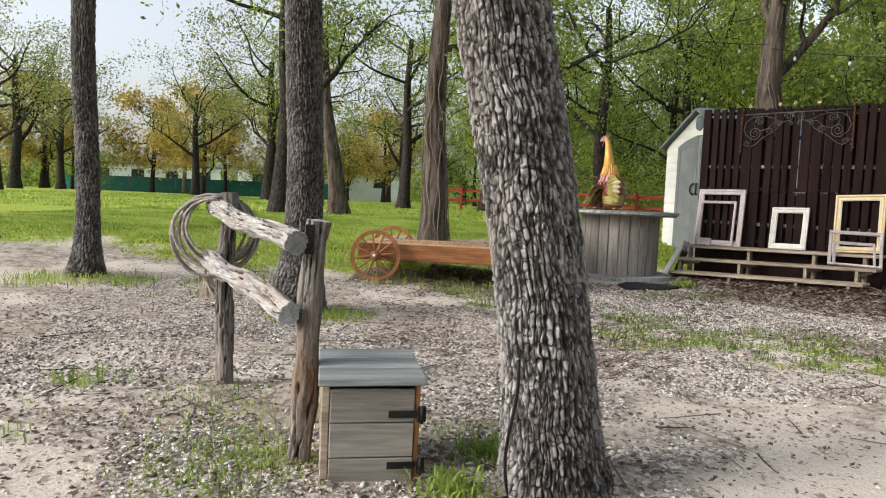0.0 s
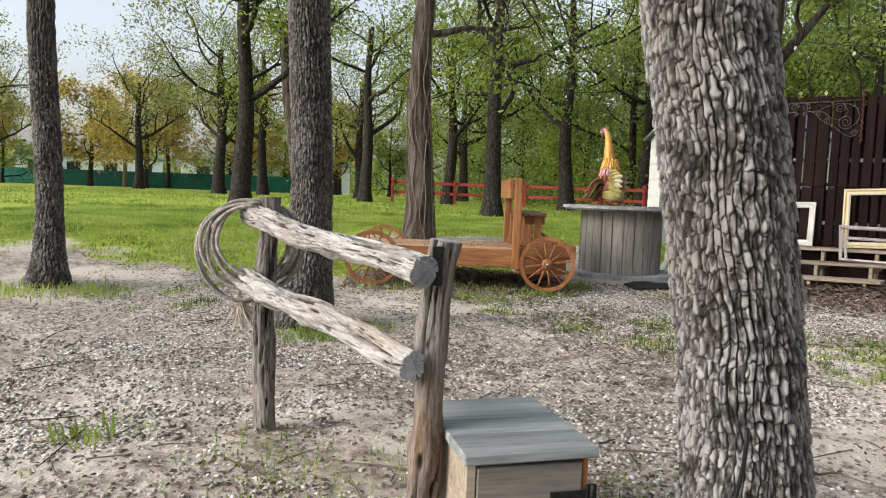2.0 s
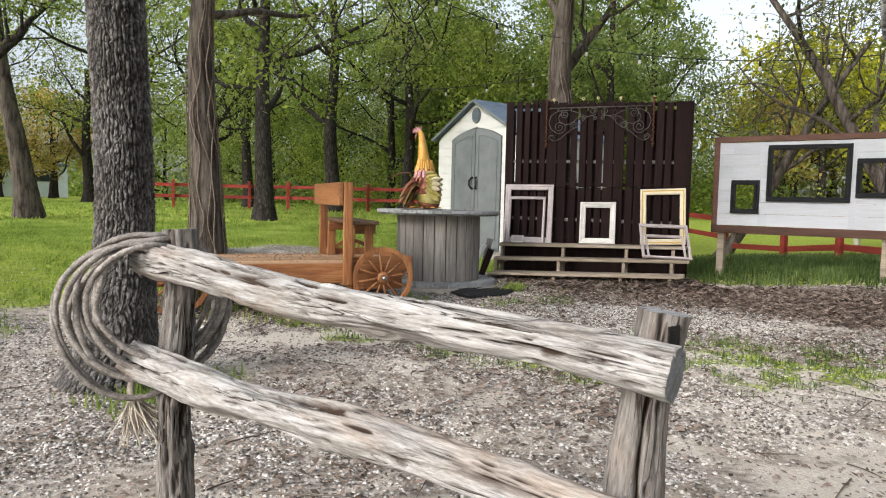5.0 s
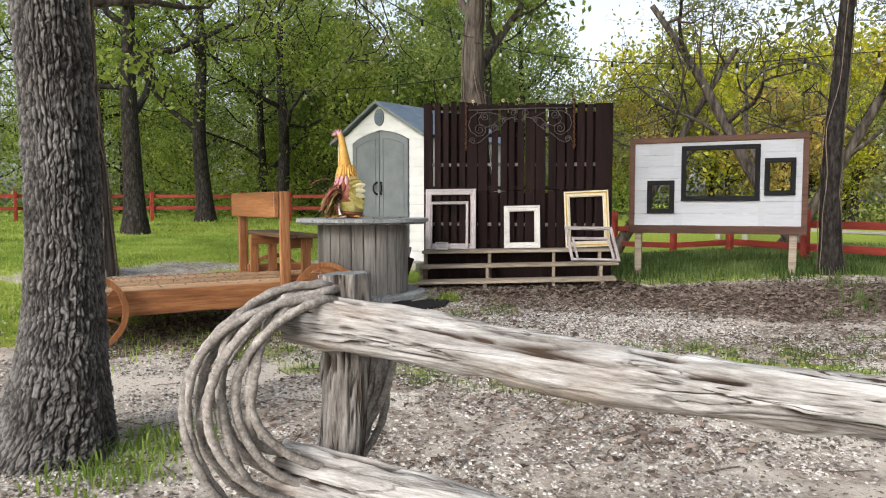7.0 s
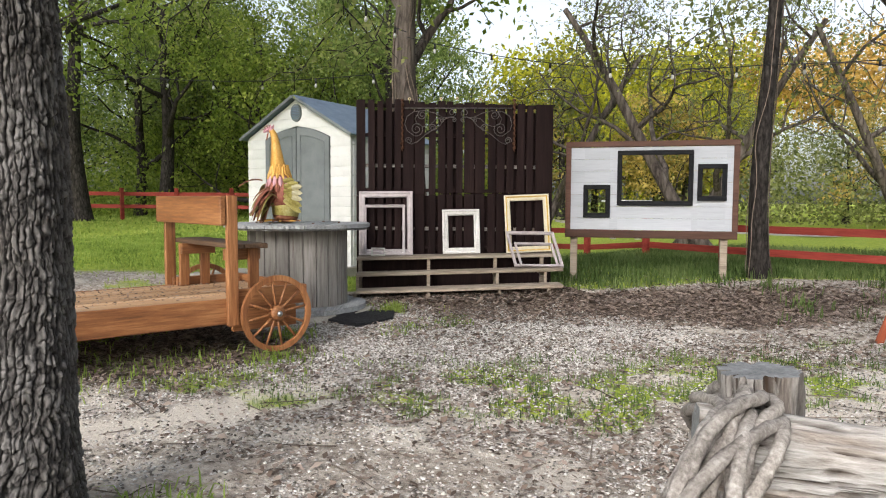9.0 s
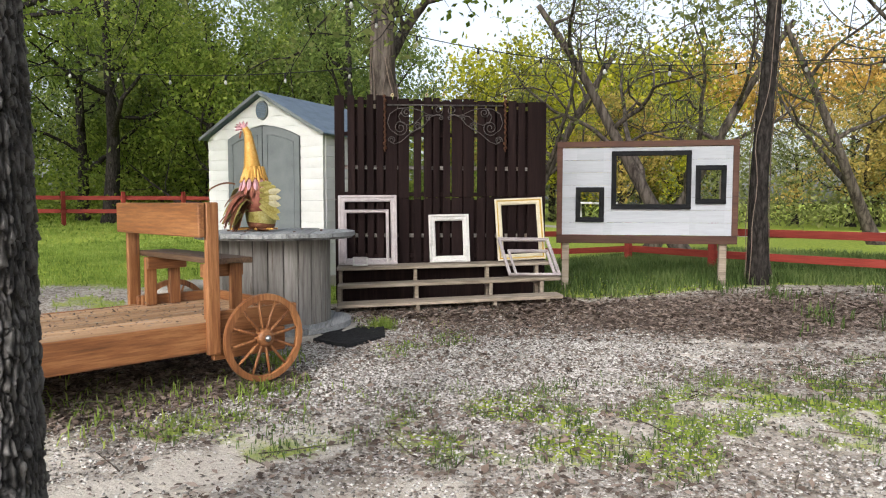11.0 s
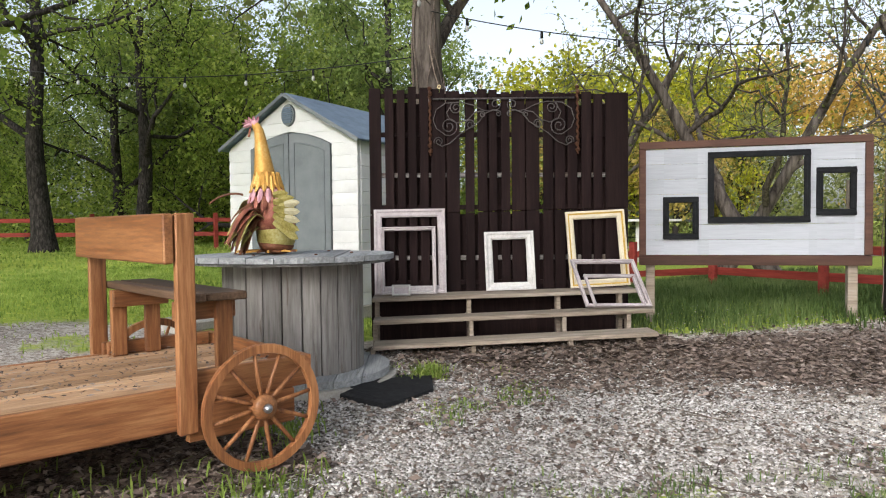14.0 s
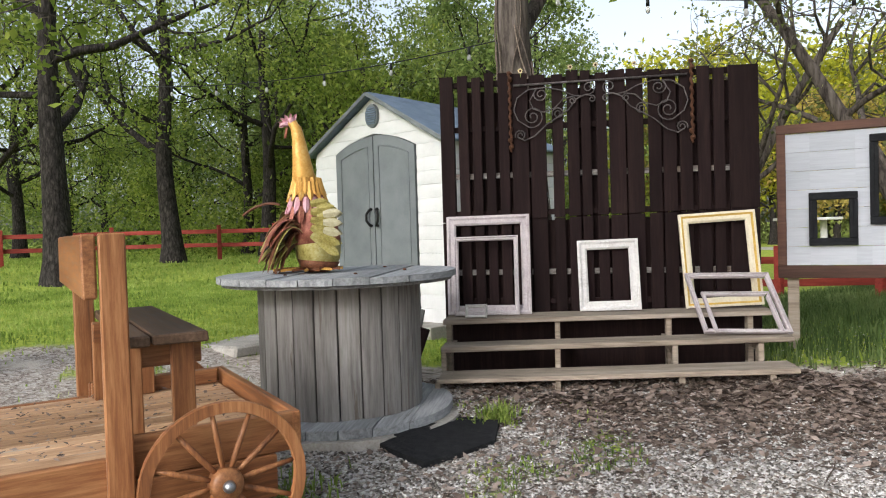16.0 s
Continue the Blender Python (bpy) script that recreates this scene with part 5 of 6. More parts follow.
def grow(rng, p, d, L, r, level, out, tips, kids, droop=0.0):
    """One limb that bends as it grows, with its side limbs."""
    n = 7 if level < 2 else 5
    pts, rad = [Vector(p)], [r]
    d = Vector(d).normalized()
    for i in range(n):
        wob = Vector((rng.gauss(0, 1), rng.gauss(0, 1), rng.gauss(0, 0.8))) * (0.1 + 0.13 * level)
        d = (d + wob + Vector((0, 0, 0.12 if level < 3 else -droop))).normalized()
        pts.append(pts[-1] + d * (L / n))
        rad.append(r * (1 - 0.8 * (i + 1) / n))
    out.append((level, pts, rad))
    if level >= len(kids):
        tips.append(pts)
        return
    for k in range(kids[level]):
        s = 0.3 + 0.7 * (k + rng.random()) / kids[level]
        i = min(n - 1, int(s * n))
        q = pts[i].lerp(pts[i + 1], s * n - i)
        a = rng.uniform(0, 2 * math.pi)
        t = (pts[i + 1] - pts[i]).normalized()
        o = t.orthogonal().normalized()
        o = Matrix.Rotation(a, 3, t) @ o
        c = (t * rng.uniform(0.3, 0.8) + o * rng.uniform(0.7, 1.1)).normalized()
        grow(rng, q, c, L * rng.uniform(0.42, 0.68), max(0.006, rad[i] * rng.uniform(0.45, 0.68)), level + 1, out, tips, kids, droop)
    tips.append(pts[-3:])


def leaf_mesh(name, centres, sizes, seed, material):
    """Many small bent leaves, each an island of its own."""
    r = np.random.RandomState(seed)
    n = len(centres)
    u = r.normal(size=(n, 3))
    u /= np.linalg.norm(u, axis=1)[:, None]
    v = np.cross(u, r.normal(size=(n, 3)))
    v /= np.linalg.norm(v, axis=1)[:, None]
    w = np.cross(u, v)
    s = sizes[:, None]
    co = np.stack([centres - u * s, centres + v * s * 0.55 + w * s * 0.15, centres + u * s, centres - v * s * 0.55 + w * s * 0.15], 1).reshape(-1, 3)
    me = bpy.data.meshes.new(name)
    me.vertices.add(4 * n)
    me.vertices.foreach_set("co", co.ravel())
    me.loops.add(4 * n)
    me.loops.foreach_set("vertex_index", np.arange(4 * n))
    me.polygons.add(n)
    me.polygons.foreach_set("loop_start", np.arange(0, 4 * n, 4))
    me.polygons.foreach_set("loop_total", np.full(n, 4))
    me.update(calc_edges=True)
    me.materials.append(material)
    return me


def crown_points(rng, tips, per, spread):
    pts = []
    for tip in tips:
        for _ in range(per):
            i = rng.randrange(len(tip) - 1)
            c = tip[i].lerp(tip[i + 1], rng.random())
            pts.append((c.x + rng.gauss(0, spread), c.y + rng.gauss(0, spread), c.z + rng.gauss(0, spread * 0.8)))
    return np.array(pts)


def build_tree(seed, label, height, r, first, kids, leaf, leaves, size, spread, bark_mat=None, lean=(0, 0), category="tree", group="", limb_len=0.42, m=None, flare=1.5, trunk_pts=None):
    """A tree: a flared trunk that forks into limbs, and a crown of separate leaves."""
    rng = random.Random(seed)
    bark_mat = bark_mat or bark_mid
    ob = thing("tree", m or Matrix(), label, category, group)
    out, tips = [], []
    n = 12
    pts, rad = [], []
    x = y = 0.0
    for i in range(n + 1):
        s = i / n
        z = -0.15 + (height * 0.72 + 0.15) * s
        x = lean[0] * z + 0.05 * math.sin(seed + z * 1.3)
        y = lean[1] * z + 0.05 * math.cos(seed * 2 + z * 1.1)
        pts.append(Vector((x, y, z)))
        rad.append(r * (1 - 0.62 * s) * (1 + (flare - 1) * math.exp(-max(0, z) / 0.28)))
    out.append((0, pts, rad))
    for k in range(kids[0]):
        s = first + (1 - first) * (k + 0.5 * rng.random()) / kids[0]
        i = min(n - 1, int(s * n))
        q = pts[i].lerp(pts[i + 1], s * n - i)
        a = k * 2.4 + rng.uniform(-0.5, 0.5)
        d = Vector((math.cos(a), math.sin(a), rng.uniform(0.15, 0.8)))
        grow(rng, q, d, height * limb_len * rng.uniform(0.7, 1.15) * (1.15 - 0.5 * s), rad[i] * rng.uniform(0.4, 0.62), 1, out, tips, kids, 0.1)
    tips.append(pts[-3:])
    verts, faces = [], []
    for level, p, q in out:
        v, f = tube_arrays(p, q, 14 if level == 0 else 7 if level == 1 else 4)
        o = len(verts)
        verts += v
        faces += [tuple(a + o for a in g) for g in f]
    trunk = mesh_ob("trunk", verts, faces, bark_mat, True)
    trunk.parent = ob
    if leaves:
        c = crown_points(rng, tips, max(1, leaves // len(tips)), spread)
        sz = np.random.RandomState(seed).uniform(0.6, 1.25, len(c)) * size
        crown = new("crown", leaf_mesh("crown", c, sz, seed, leaf))
        crown.parent = ob
    return ob


def park(kind, x, y, s=1.0, turn=0.0, label=None, sink=0.0):
    """Sets one more tree of a kind at a place."""
    t = copy_thing(kind, Matrix.Translation((x, y, ground_z(x, y) - sink)) @ Matrix.Rotation(radians(turn), 4, "Z") @ Matrix.Scale(s, 4))
    if label:
        t["label"] = label
    return t


def rough_trunk(name, axis, radius, z0, z1, parent, material, around, along, depth, seed, cell=0.06, seen=2.2):
    """A trunk near the path: furrowed plates are real relief."""
    verts, faces, wear = [], [], []
    cols = round(2 * math.pi * radius(1.2) / (cell * 0.6))
    fine_to = min(z1, z0 + 0.15 + seen)
    fine_rows = int(along * 0.86)
    for j in range(along + 1):
        z = z0 + (fine_to - z0) * j / fine_rows if j <= fine_rows else fine_to + (z1 - fine_to) * (j - fine_rows) / (along - fine_rows)
        cx, cy = axis(z)
        r = radius(z)
        for i in range(around):
            a = 2 * math.pi * i / around
            rr = r * (1 + 0.05 * math.sin(3 * a + seed) + 0.03 * math.sin(5 * a + z * 2))
            p = Vector((math.cos(a) * rr, math.sin(a) * rr, z))
            jag = noise.noise(Vector((p.x * 60, p.y * 60, z * 45 + seed)))
            u = a / (2 * math.pi) * cols + 0.95 * noise.noise(Vector((p.x * 5, p.y * 5, z * 5 + seed))) + 0.5 * noise.noise(Vector((p.x * 18, p.y * 18, z * 13 + seed))) + 0.22 * jag
            ci = math.floor(u)
            fu = u - ci
            key = (math.sin((ci % cols) * 12.9898 + seed * 7.1) * 43758.5453) % 1.0
            w = z / (cell * (1.05 + 1.1 * key)) + key * 7.7 + (key - 0.5) * 1.1 * fu + 0.45 * noise.noise(Vector((p.x * 24, p.y * 24, z * 9 + 5))) + 0.16 * jag
            wi = math.floor(w)
            fw = w - wi
            shade = (math.sin(wi * 78.233 + key * 431.0) * 9631.7) % 1.0
            side = smooth01(min(fu, 1 - fu) / (0.1 + 0.1 * shade))
            cross = smooth01(min(fw, 1 - fw) / (0.07 if shade > 0.45 else 0.035))
            if (shade * 7.3) % 1.0 < 0.2:
                side = 0.35 + 0.65 * side
            if shade < 0.3:
                cross = 0.6 + 0.4 * cross
            fissure = max(0.0, 1 - abs(noise.noise(Vector((p.x * 42, p.y * 42, z * 20 + seed)))) / 0.13)
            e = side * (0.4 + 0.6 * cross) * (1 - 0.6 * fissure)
            grain = noise.noise(Vector((p.x * 85, p.y * 85, z * 22)))
            lump = noise.noise(Vector((p.x * 32, p.y * 32, z * 22)))
            h = depth * (1.5 * e * (0.7 + 0.55 * shade) - 1.0 - 0.5 * e * (fw - 0.5) + 0.4 * e * (fu - 0.5) * (1 if key > 0.5 else -1) + 0.55 * grain + 0.35 * lump + 0.3 * jag)
            rr2 = rr + h
            verts.append((cx + math.cos(a) * rr2, cy + math.sin(a) * rr2, z))
            # plate tone; drops with e, so furrow shade goes into the colour
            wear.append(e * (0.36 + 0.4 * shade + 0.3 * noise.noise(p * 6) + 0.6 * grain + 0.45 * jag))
    for j in range(along):
        for i in range(around):
            k = (i + 1) % around
            faces.append((j * around + i, j * around + k, (j + 1) * around + k, (j + 1) * around + i))
    ob = mesh_ob(name, verts, faces, material, True)
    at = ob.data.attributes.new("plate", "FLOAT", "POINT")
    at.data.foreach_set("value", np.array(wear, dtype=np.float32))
    ob.parent = parent
    return ob


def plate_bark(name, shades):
    """Bark with weathered grey plate faces and brown furrows darkened with painted shade."""
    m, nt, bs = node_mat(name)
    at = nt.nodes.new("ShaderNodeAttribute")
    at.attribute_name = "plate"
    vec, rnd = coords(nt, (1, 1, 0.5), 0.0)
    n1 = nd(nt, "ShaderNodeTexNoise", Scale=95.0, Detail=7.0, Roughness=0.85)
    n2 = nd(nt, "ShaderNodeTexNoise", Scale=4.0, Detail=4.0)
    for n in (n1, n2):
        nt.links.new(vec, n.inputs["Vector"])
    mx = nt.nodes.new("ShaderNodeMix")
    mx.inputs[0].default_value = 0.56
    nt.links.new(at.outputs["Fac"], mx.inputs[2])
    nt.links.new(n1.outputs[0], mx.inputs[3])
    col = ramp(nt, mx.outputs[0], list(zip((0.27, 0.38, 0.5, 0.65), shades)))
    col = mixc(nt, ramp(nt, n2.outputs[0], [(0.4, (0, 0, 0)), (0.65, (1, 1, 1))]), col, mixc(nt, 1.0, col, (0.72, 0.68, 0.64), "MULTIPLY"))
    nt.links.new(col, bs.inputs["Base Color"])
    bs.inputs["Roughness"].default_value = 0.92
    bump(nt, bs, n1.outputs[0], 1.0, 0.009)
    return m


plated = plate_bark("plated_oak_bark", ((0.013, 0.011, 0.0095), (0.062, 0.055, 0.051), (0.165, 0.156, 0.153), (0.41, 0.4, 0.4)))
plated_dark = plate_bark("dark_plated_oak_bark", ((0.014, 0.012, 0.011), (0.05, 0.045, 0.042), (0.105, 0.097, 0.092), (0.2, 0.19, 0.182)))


def near_oak(x, y, axis, radius, label, top, seed, around, along, depth, cell=0.06, arms=(), skin=None, seen=2.2):
    ob = thing("oak_tree", Matrix.Translation((x, y, 0)), label, "tree", "oaks of the yard")
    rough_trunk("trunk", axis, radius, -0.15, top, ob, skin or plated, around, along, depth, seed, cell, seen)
    rng = random.Random(seed)
    out, tips = [], []
    ax, ay = axis(top)
    for k in range(6):
        a = k * 1.25 + seed
        z = top - 0.25 * (k % 3)
        grow(rng, (*axis(z), z), (math.cos(a), math.sin(a), 0.9), 4.6 * rng.uniform(0.7, 1.1), radius(z) * 0.62, 1, out, tips, (6, 4, 3), 0.1)
    sprigs = []
    for z, d, L in arms:
        grow(rng, (*axis(z), z), d, L, 0.05, 2, out, sprigs, (0, 0, 6, 4), 0.12)
    verts, faces = [], []
    for level, p, q in out:
        v, f = tube_arrays(p, q, 9 if level == 1 else 4)
        o = len(verts)
        verts += v
        faces += [tuple(b + o for b in g) for g in f]
    mesh_ob("branchwork", verts, faces, bark_mid, True).parent = ob
    c = crown_points(rng, tips, 40, 0.22)
    c = c[c[:, 2] > 3.6]
    if sprigs:
        p = crown_points(rng, sprigs, 34, 0.05)
        sprig = new("sprig", leaf_mesh("sprig", p, np.random.RandomState(3).uniform(0.012, 0.03, len(p)), 3, leaf_pale))
        sprig.parent = ob
    crown = new("crown", leaf_mesh("crown", c, np.random.RandomState(int(seed)).uniform(0.03, 0.06, len(c)), int(seed), leaf_green))
    crown.parent = ob
    return ob


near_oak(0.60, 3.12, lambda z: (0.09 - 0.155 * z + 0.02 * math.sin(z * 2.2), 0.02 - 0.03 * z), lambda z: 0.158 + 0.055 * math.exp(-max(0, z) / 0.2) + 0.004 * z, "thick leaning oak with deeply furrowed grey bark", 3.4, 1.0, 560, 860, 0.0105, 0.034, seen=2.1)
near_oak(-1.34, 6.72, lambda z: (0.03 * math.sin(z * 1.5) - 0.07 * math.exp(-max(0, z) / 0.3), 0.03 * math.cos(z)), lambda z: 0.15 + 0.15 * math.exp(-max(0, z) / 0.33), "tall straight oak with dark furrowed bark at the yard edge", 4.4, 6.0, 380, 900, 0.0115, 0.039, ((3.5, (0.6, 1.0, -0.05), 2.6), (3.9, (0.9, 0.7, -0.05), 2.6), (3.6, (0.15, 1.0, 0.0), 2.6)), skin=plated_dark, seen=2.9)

GROUP = "trees round the yard"
k_oak = build_tree(11, "dark-trunked oak in fresh spring leaf", 9.5, 0.25, 0.38, (7, 5, 4), leaf_green, 9000, 0.055, 0.28, group=GROUP, limb_len=0.48, m=Matrix.Translation((-5.4, 18.9, ground_z(-5.4, 18.9))))
k_pale = build_tree(23, "spreading oak with thin pale spring leaves", 9.0, 0.28, 0.3, (8, 5, 4), leaf_pale, 6000, 0.07, 0.3, group=GROUP, limb_len=0.55, m=Matrix.Translation((-10.7, 33.5, ground_z(-10.7, 33.5))))
k_wood = build_tree(37, "slender woodland tree in dense green leaf", 11.0, 0.2, 0.2, (9, 5, 4), leaf_deep, 10500, 0.08, 0.3, group="woodland trees behind the red fence", limb_len=0.36, m=Matrix.Translation((7.5, 31.5, ground_z(7.5, 31.5))))
k_low = build_tree(41, "leafy woodland tree with low hanging branches", 8.5, 0.16, 0.1, (11, 5, 4), leaf_green, 10500, 0.08, 0.3, group="woodland trees behind the red fence", limb_len=0.42, m=Matrix.Translation((12.0, 33.0, ground_z(12, 33))))
k_bare = build_tree(53, "half-bare gnarled tree with twisting grey limbs", 7.0, 0.15, 0.25, (6, 6, 4), leaf_pale, 1800, 0.05, 0.2, bark_mat=bark_pale, group=GROUP, limb_len=0.6, lean=(-0.3, 0.5), m=Matrix.Translation((11.6, 10.9, ground_z(11.6, 10.9))))
k_sun_gold = build_tree(61, "distant tree with low sunlight painted gold into its leaves", 9.0, 0.2, 0.2, (8, 5, 3), leaf_sun_pale_gold, 7000, 0.13, 0.45, group="distant golden trees", limb_len=0.45, m=Matrix.Translation((-22.0, 52.0, ground_z(-22, 52))))
k_sun_yell = build_tree(67, "distant tree with sunlight painted yellow-green into its leaves", 10.0, 0.2, 0.15, (9, 5, 3), leaf_sun_yellow, 7000, 0.14, 0.5, group="distant golden trees", limb_len=0.45, m=Matrix.Translation((27.0, 27.0, ground_z(27, 27))))

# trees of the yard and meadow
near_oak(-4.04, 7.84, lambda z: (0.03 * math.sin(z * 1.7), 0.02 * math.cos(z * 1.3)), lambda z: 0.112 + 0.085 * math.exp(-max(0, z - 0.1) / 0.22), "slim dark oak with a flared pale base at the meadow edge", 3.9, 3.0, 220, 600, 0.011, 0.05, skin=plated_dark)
for x, y, s, turn in ((0.9, 19.8, 0.95, 60), (3.75, 25.6, 1.05, 140), (-9.3, 35.5, 1.0, 200), (-3.2, 26.5, 0.9, 20), (-0.2, 28.5, 0.95, 310), (1.5, 31.0, 0.9, 100), (7.0, 27.5, 1.0, 260)):
    park(k_oak, x, y, s, turn)
for x, y, s, turn in ((-17.5, 40.5, 0.9, 90), (-26.0, 37.0, 1.1, 30), (-4.8, 37.0, 0.9, 160), (-30.0, 47.0, 1.0, 250), (0.5, 40.0, 1.0, 75), (-14.0, 47.0, 1.0, 300), (-21.5, 29.5, 0.8, 210)):
    park(k_pale, x, y, s, turn)
rng_w = random.Random(77)
for i in range(28):
    a = radians(rng_w.uniform(54, 88))
    d = rng_w.uniform(30, 50)
    x, y = d * math.cos(a) + 1, d * math.sin(a) + 4
    park(k_wood if i % 2 else k_low, x, y, rng_w.uniform(0.8, 1.15), rng_w.uniform(0, 360))
for i in range(8):
    a = radians(rng_w.uniform(56, 76))
    d = rng_w.uniform(17, 27)
    park(k_wood if i % 2 else k_low, d * math.cos(a) + 3, d * math.sin(a) + 7, rng_w.uniform(0.7, 0.95), rng_w.uniform(0, 360))
for x, y, s, turn in ((12.5, 6.0, 1.0, 80), (15.0, 13.5, 1.1, 170), (18.0, 9.0, 1.0, 30), (16.0, 4.0, 0.9, 250), (10.2, 14.6, 0.9, 200)):
    park(k_bare, x, y, s, turn)
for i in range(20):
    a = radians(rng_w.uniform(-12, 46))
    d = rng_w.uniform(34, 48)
    park((k_sun_yell, k_pale, k_sun_gold, k_pale, k_pale)[i % 5], d * math.cos(a) + 1, d * math.sin(a) + 4, rng_w.uniform(0.62, 0.85), rng_w.uniform(0, 360))
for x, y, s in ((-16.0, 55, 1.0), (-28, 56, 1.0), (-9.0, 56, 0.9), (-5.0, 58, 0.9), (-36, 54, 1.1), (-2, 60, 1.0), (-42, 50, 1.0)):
    park((k_sun_gold, k_low, k_sun_gold)[int(x) % 3], x, y, s, x * 40)
for i in range(11):
    a = radians(rng_w.uniform(92, 128))
    d = rng_w.uniform(60, 74)
    park((k_low, k_pale, k_wood)[i % 3], d * math.cos(a), d * math.sin(a), rng_w.uniform(0.7, 0.95), rng_w.uniform(0, 360))
# unseen trees added behind the path to close in the light, open sunward
for i in range(14):
    a = radians(rng_w.uniform(135, 340))
    d = rng_w.uniform(14, 26)
    if 185 < math.degrees(a) < 225:
        continue
    park((k_oak, k_pale)[i % 2], d * math.cos(a), d * math.sin(a), rng_w.uniform(0.9, 1.1), rng_w.uniform(0, 360))


def vine_tree(x, y, r, seed, label, lean, stems, height=8.5, leaf=None, bark_mat=None):
    ob = build_tree(seed, label, height, r, 0.5, (6, 5, 4), leaf or leaf_green, 4500, 0.06, 0.25, bark_mat=bark_mat or bark_pale, lean=lean, group=GROUP, m=Matrix.Translation((x, y, ground_z(x, y))), flare=1.25)
    rng = random.Random(seed)
    for k in range(stems):
        bm = bmesh.new()
        a, pts = rng.uniform(0, 6.28), []
        top = rng.uniform(2.5, 4.6)
        tw = rng.uniform(-0.5, 0.5)
        for i in range(22):
            z = -0.05 + top * i / 21
            a2 = a + tw * z + 0.9 * noise.noise((z * 1.4, k, seed))
            rr = r * (1 - 0.62 * z / (height * 0.72)) * (1 + 0.25 * math.exp(-max(0, z) / 0.28)) + 0.012 + 0.02 * max(0, noise.noise((z * 2, k + 9, seed)))
            pts.append((lean[0] * z + 0.05 * math.sin(seed + z * 1.3) + rr * math.cos(a2), lean[1] * z + 0.05 * math.cos(seed * 2 + z * 1.1) + rr * math.sin(a2), z))
        tube(bm, pts, [rng.uniform(0.004, 0.01)] * 22, 5, False)
        part("vine", bm, vine_mat, ob)
    return ob


vine_tree(-0.72, 12.2, 0.215, 83, "thick trunk wrapped in dry climbing vines", (0.01, 0.0), 15)
vine_tree(4.37, 11.56, 0.225, 89, "vine-wrapped trunk rising behind the brown backdrop", (0.0, 0.0), 18)
vine_tree(7.2, 7.86, 0.125, 97, "slim dark trunk with thin vines beside the panel", (0.0, 0.0), 6, leaf=leaf_pale, bark_mat=bark_mid)
build_tree(101, "leaning dead-topped trunk with bare broken bark", 6.5, 0.26, 0.75, (3, 3, 2), leaf_pale, 500, 0.06, 0.2, bark_mat=bark_pale, lean=(-0.12, 0.0), group=GROUP, m=Matrix.Translation((-4.15, 20.0, ground_z(-4.15, 20.0))))


# ---- red rail fence ----
def build_fence():
    ob = thing("rail_fence", Matrix(), "red painted two-rail wooden fence along the woods", "fence")
    line = [(8.0, 2.2), (8.3, 5.2), (8.65, 9.1), (9.9, 12.6), (10.6, 16.5), (9.6, 20.5), (7.6, 24.0), (5.2, 26.4), (2.6, 27.6), (0.0, 28.2), (-2.4, 28.4)]
    pts = []
    for a, b in zip(line, line[1:]):
        pts += [a] if a[1] < 9 else [a, ((a[0] + b[0]) / 2, (a[1] + b[1]) / 2)]
    pts.append(line[-1])
    for (x, y) in pts:
        bm = bmesh.new()
        z = ground_z(x, y)
        box(bm, (x - 0.05, y - 0.05, z - 0.1), (x + 0.05, y + 0.05, z + (0.8 if y < 14 else 0.98)), 0.006, rough=0.004)
        part("fence_post", bm, red_paint, ob)
    for (ax, ay), (bx, by) in zip(pts, pts[1:]):
        for h in ((0.24, 0.58) if ay < 14 else (0.42, 0.8)):
            a, b = Vector((ax, ay, ground_z(ax, ay) + h)), Vector((bx, by, ground_z(bx, by) + h))
            bm = bmesh.new()
            box(bm, (0, -0.075, -0.055), ((b - a).length, -0.052, 0.055), 0.004, rough=0.005)
            p = part("rail", bm, red_paint, ob)
            p.matrix_basis = axes(a, b - a)


build_fence()


def understory(name, seed, count, a0, a1, d0, d1, top, size, material, label, base=0.3):
    """The dense leafy edge of the woods: many clumps of leaves."""
    r = np.random.RandomState(seed)
    clumps = 240
    a = np.radians(r.uniform(a0, a1, clumps))
    d = r.uniform(d0, d1, clumps)
    z = base + r.uniform(0, 1, clumps) ** 1.5 * (top - base)
    c = np.stack([1 + d * np.cos(a), 4 + d * np.sin(a), z], 1)
    pick = r.randint(0, clumps, count)
    pts = c[pick] + r.normal(0, 1, (count, 3)) * np.array([1.5, 1.5, 0.9])
    pts = pts[pts[:, 2] > 0.2]
    return tagged(new(name, leaf_mesh(name, pts, r.uniform(0.6, 1.3, len(pts)) * size, seed, material)), label, "woods", kind="stuff")


understory("far_woods", 5, 60000, 44, 92, 42, 62, 5.5, 0.14, leaf_deep, "dense shaded green woods behind the red fence")
understory("far_woods", 6, 45000, 46, 82, 26, 36, 2.6, 0.075, leaf_green, "leafy undergrowth along the red fence")
understory("far_woods", 7, 42000, -25, 44, 35, 46, 4.6, 0.12, leaf_pale, "pale spring woods beyond the far lawn")
understory("far_woods", 8, 36000, -20, 27, 54, 64, 13.0, 0.2, leaf_sun_gold, "treetops of the far woods with low sun painted gold into the leaves", 8.5)
understory("far_woods", 10, 24000, 26, 40, 52, 62, 12.5, 0.2, leaf_sun_yellow, "treetops of the far woods with sunlight painted yellow-green into the leaves", 7.5)
understory("far_woods", 9, 22000, 92, 140, 80, 105, 4.5, 0.28, leaf_green, "distant green tree line beyond the meadow")


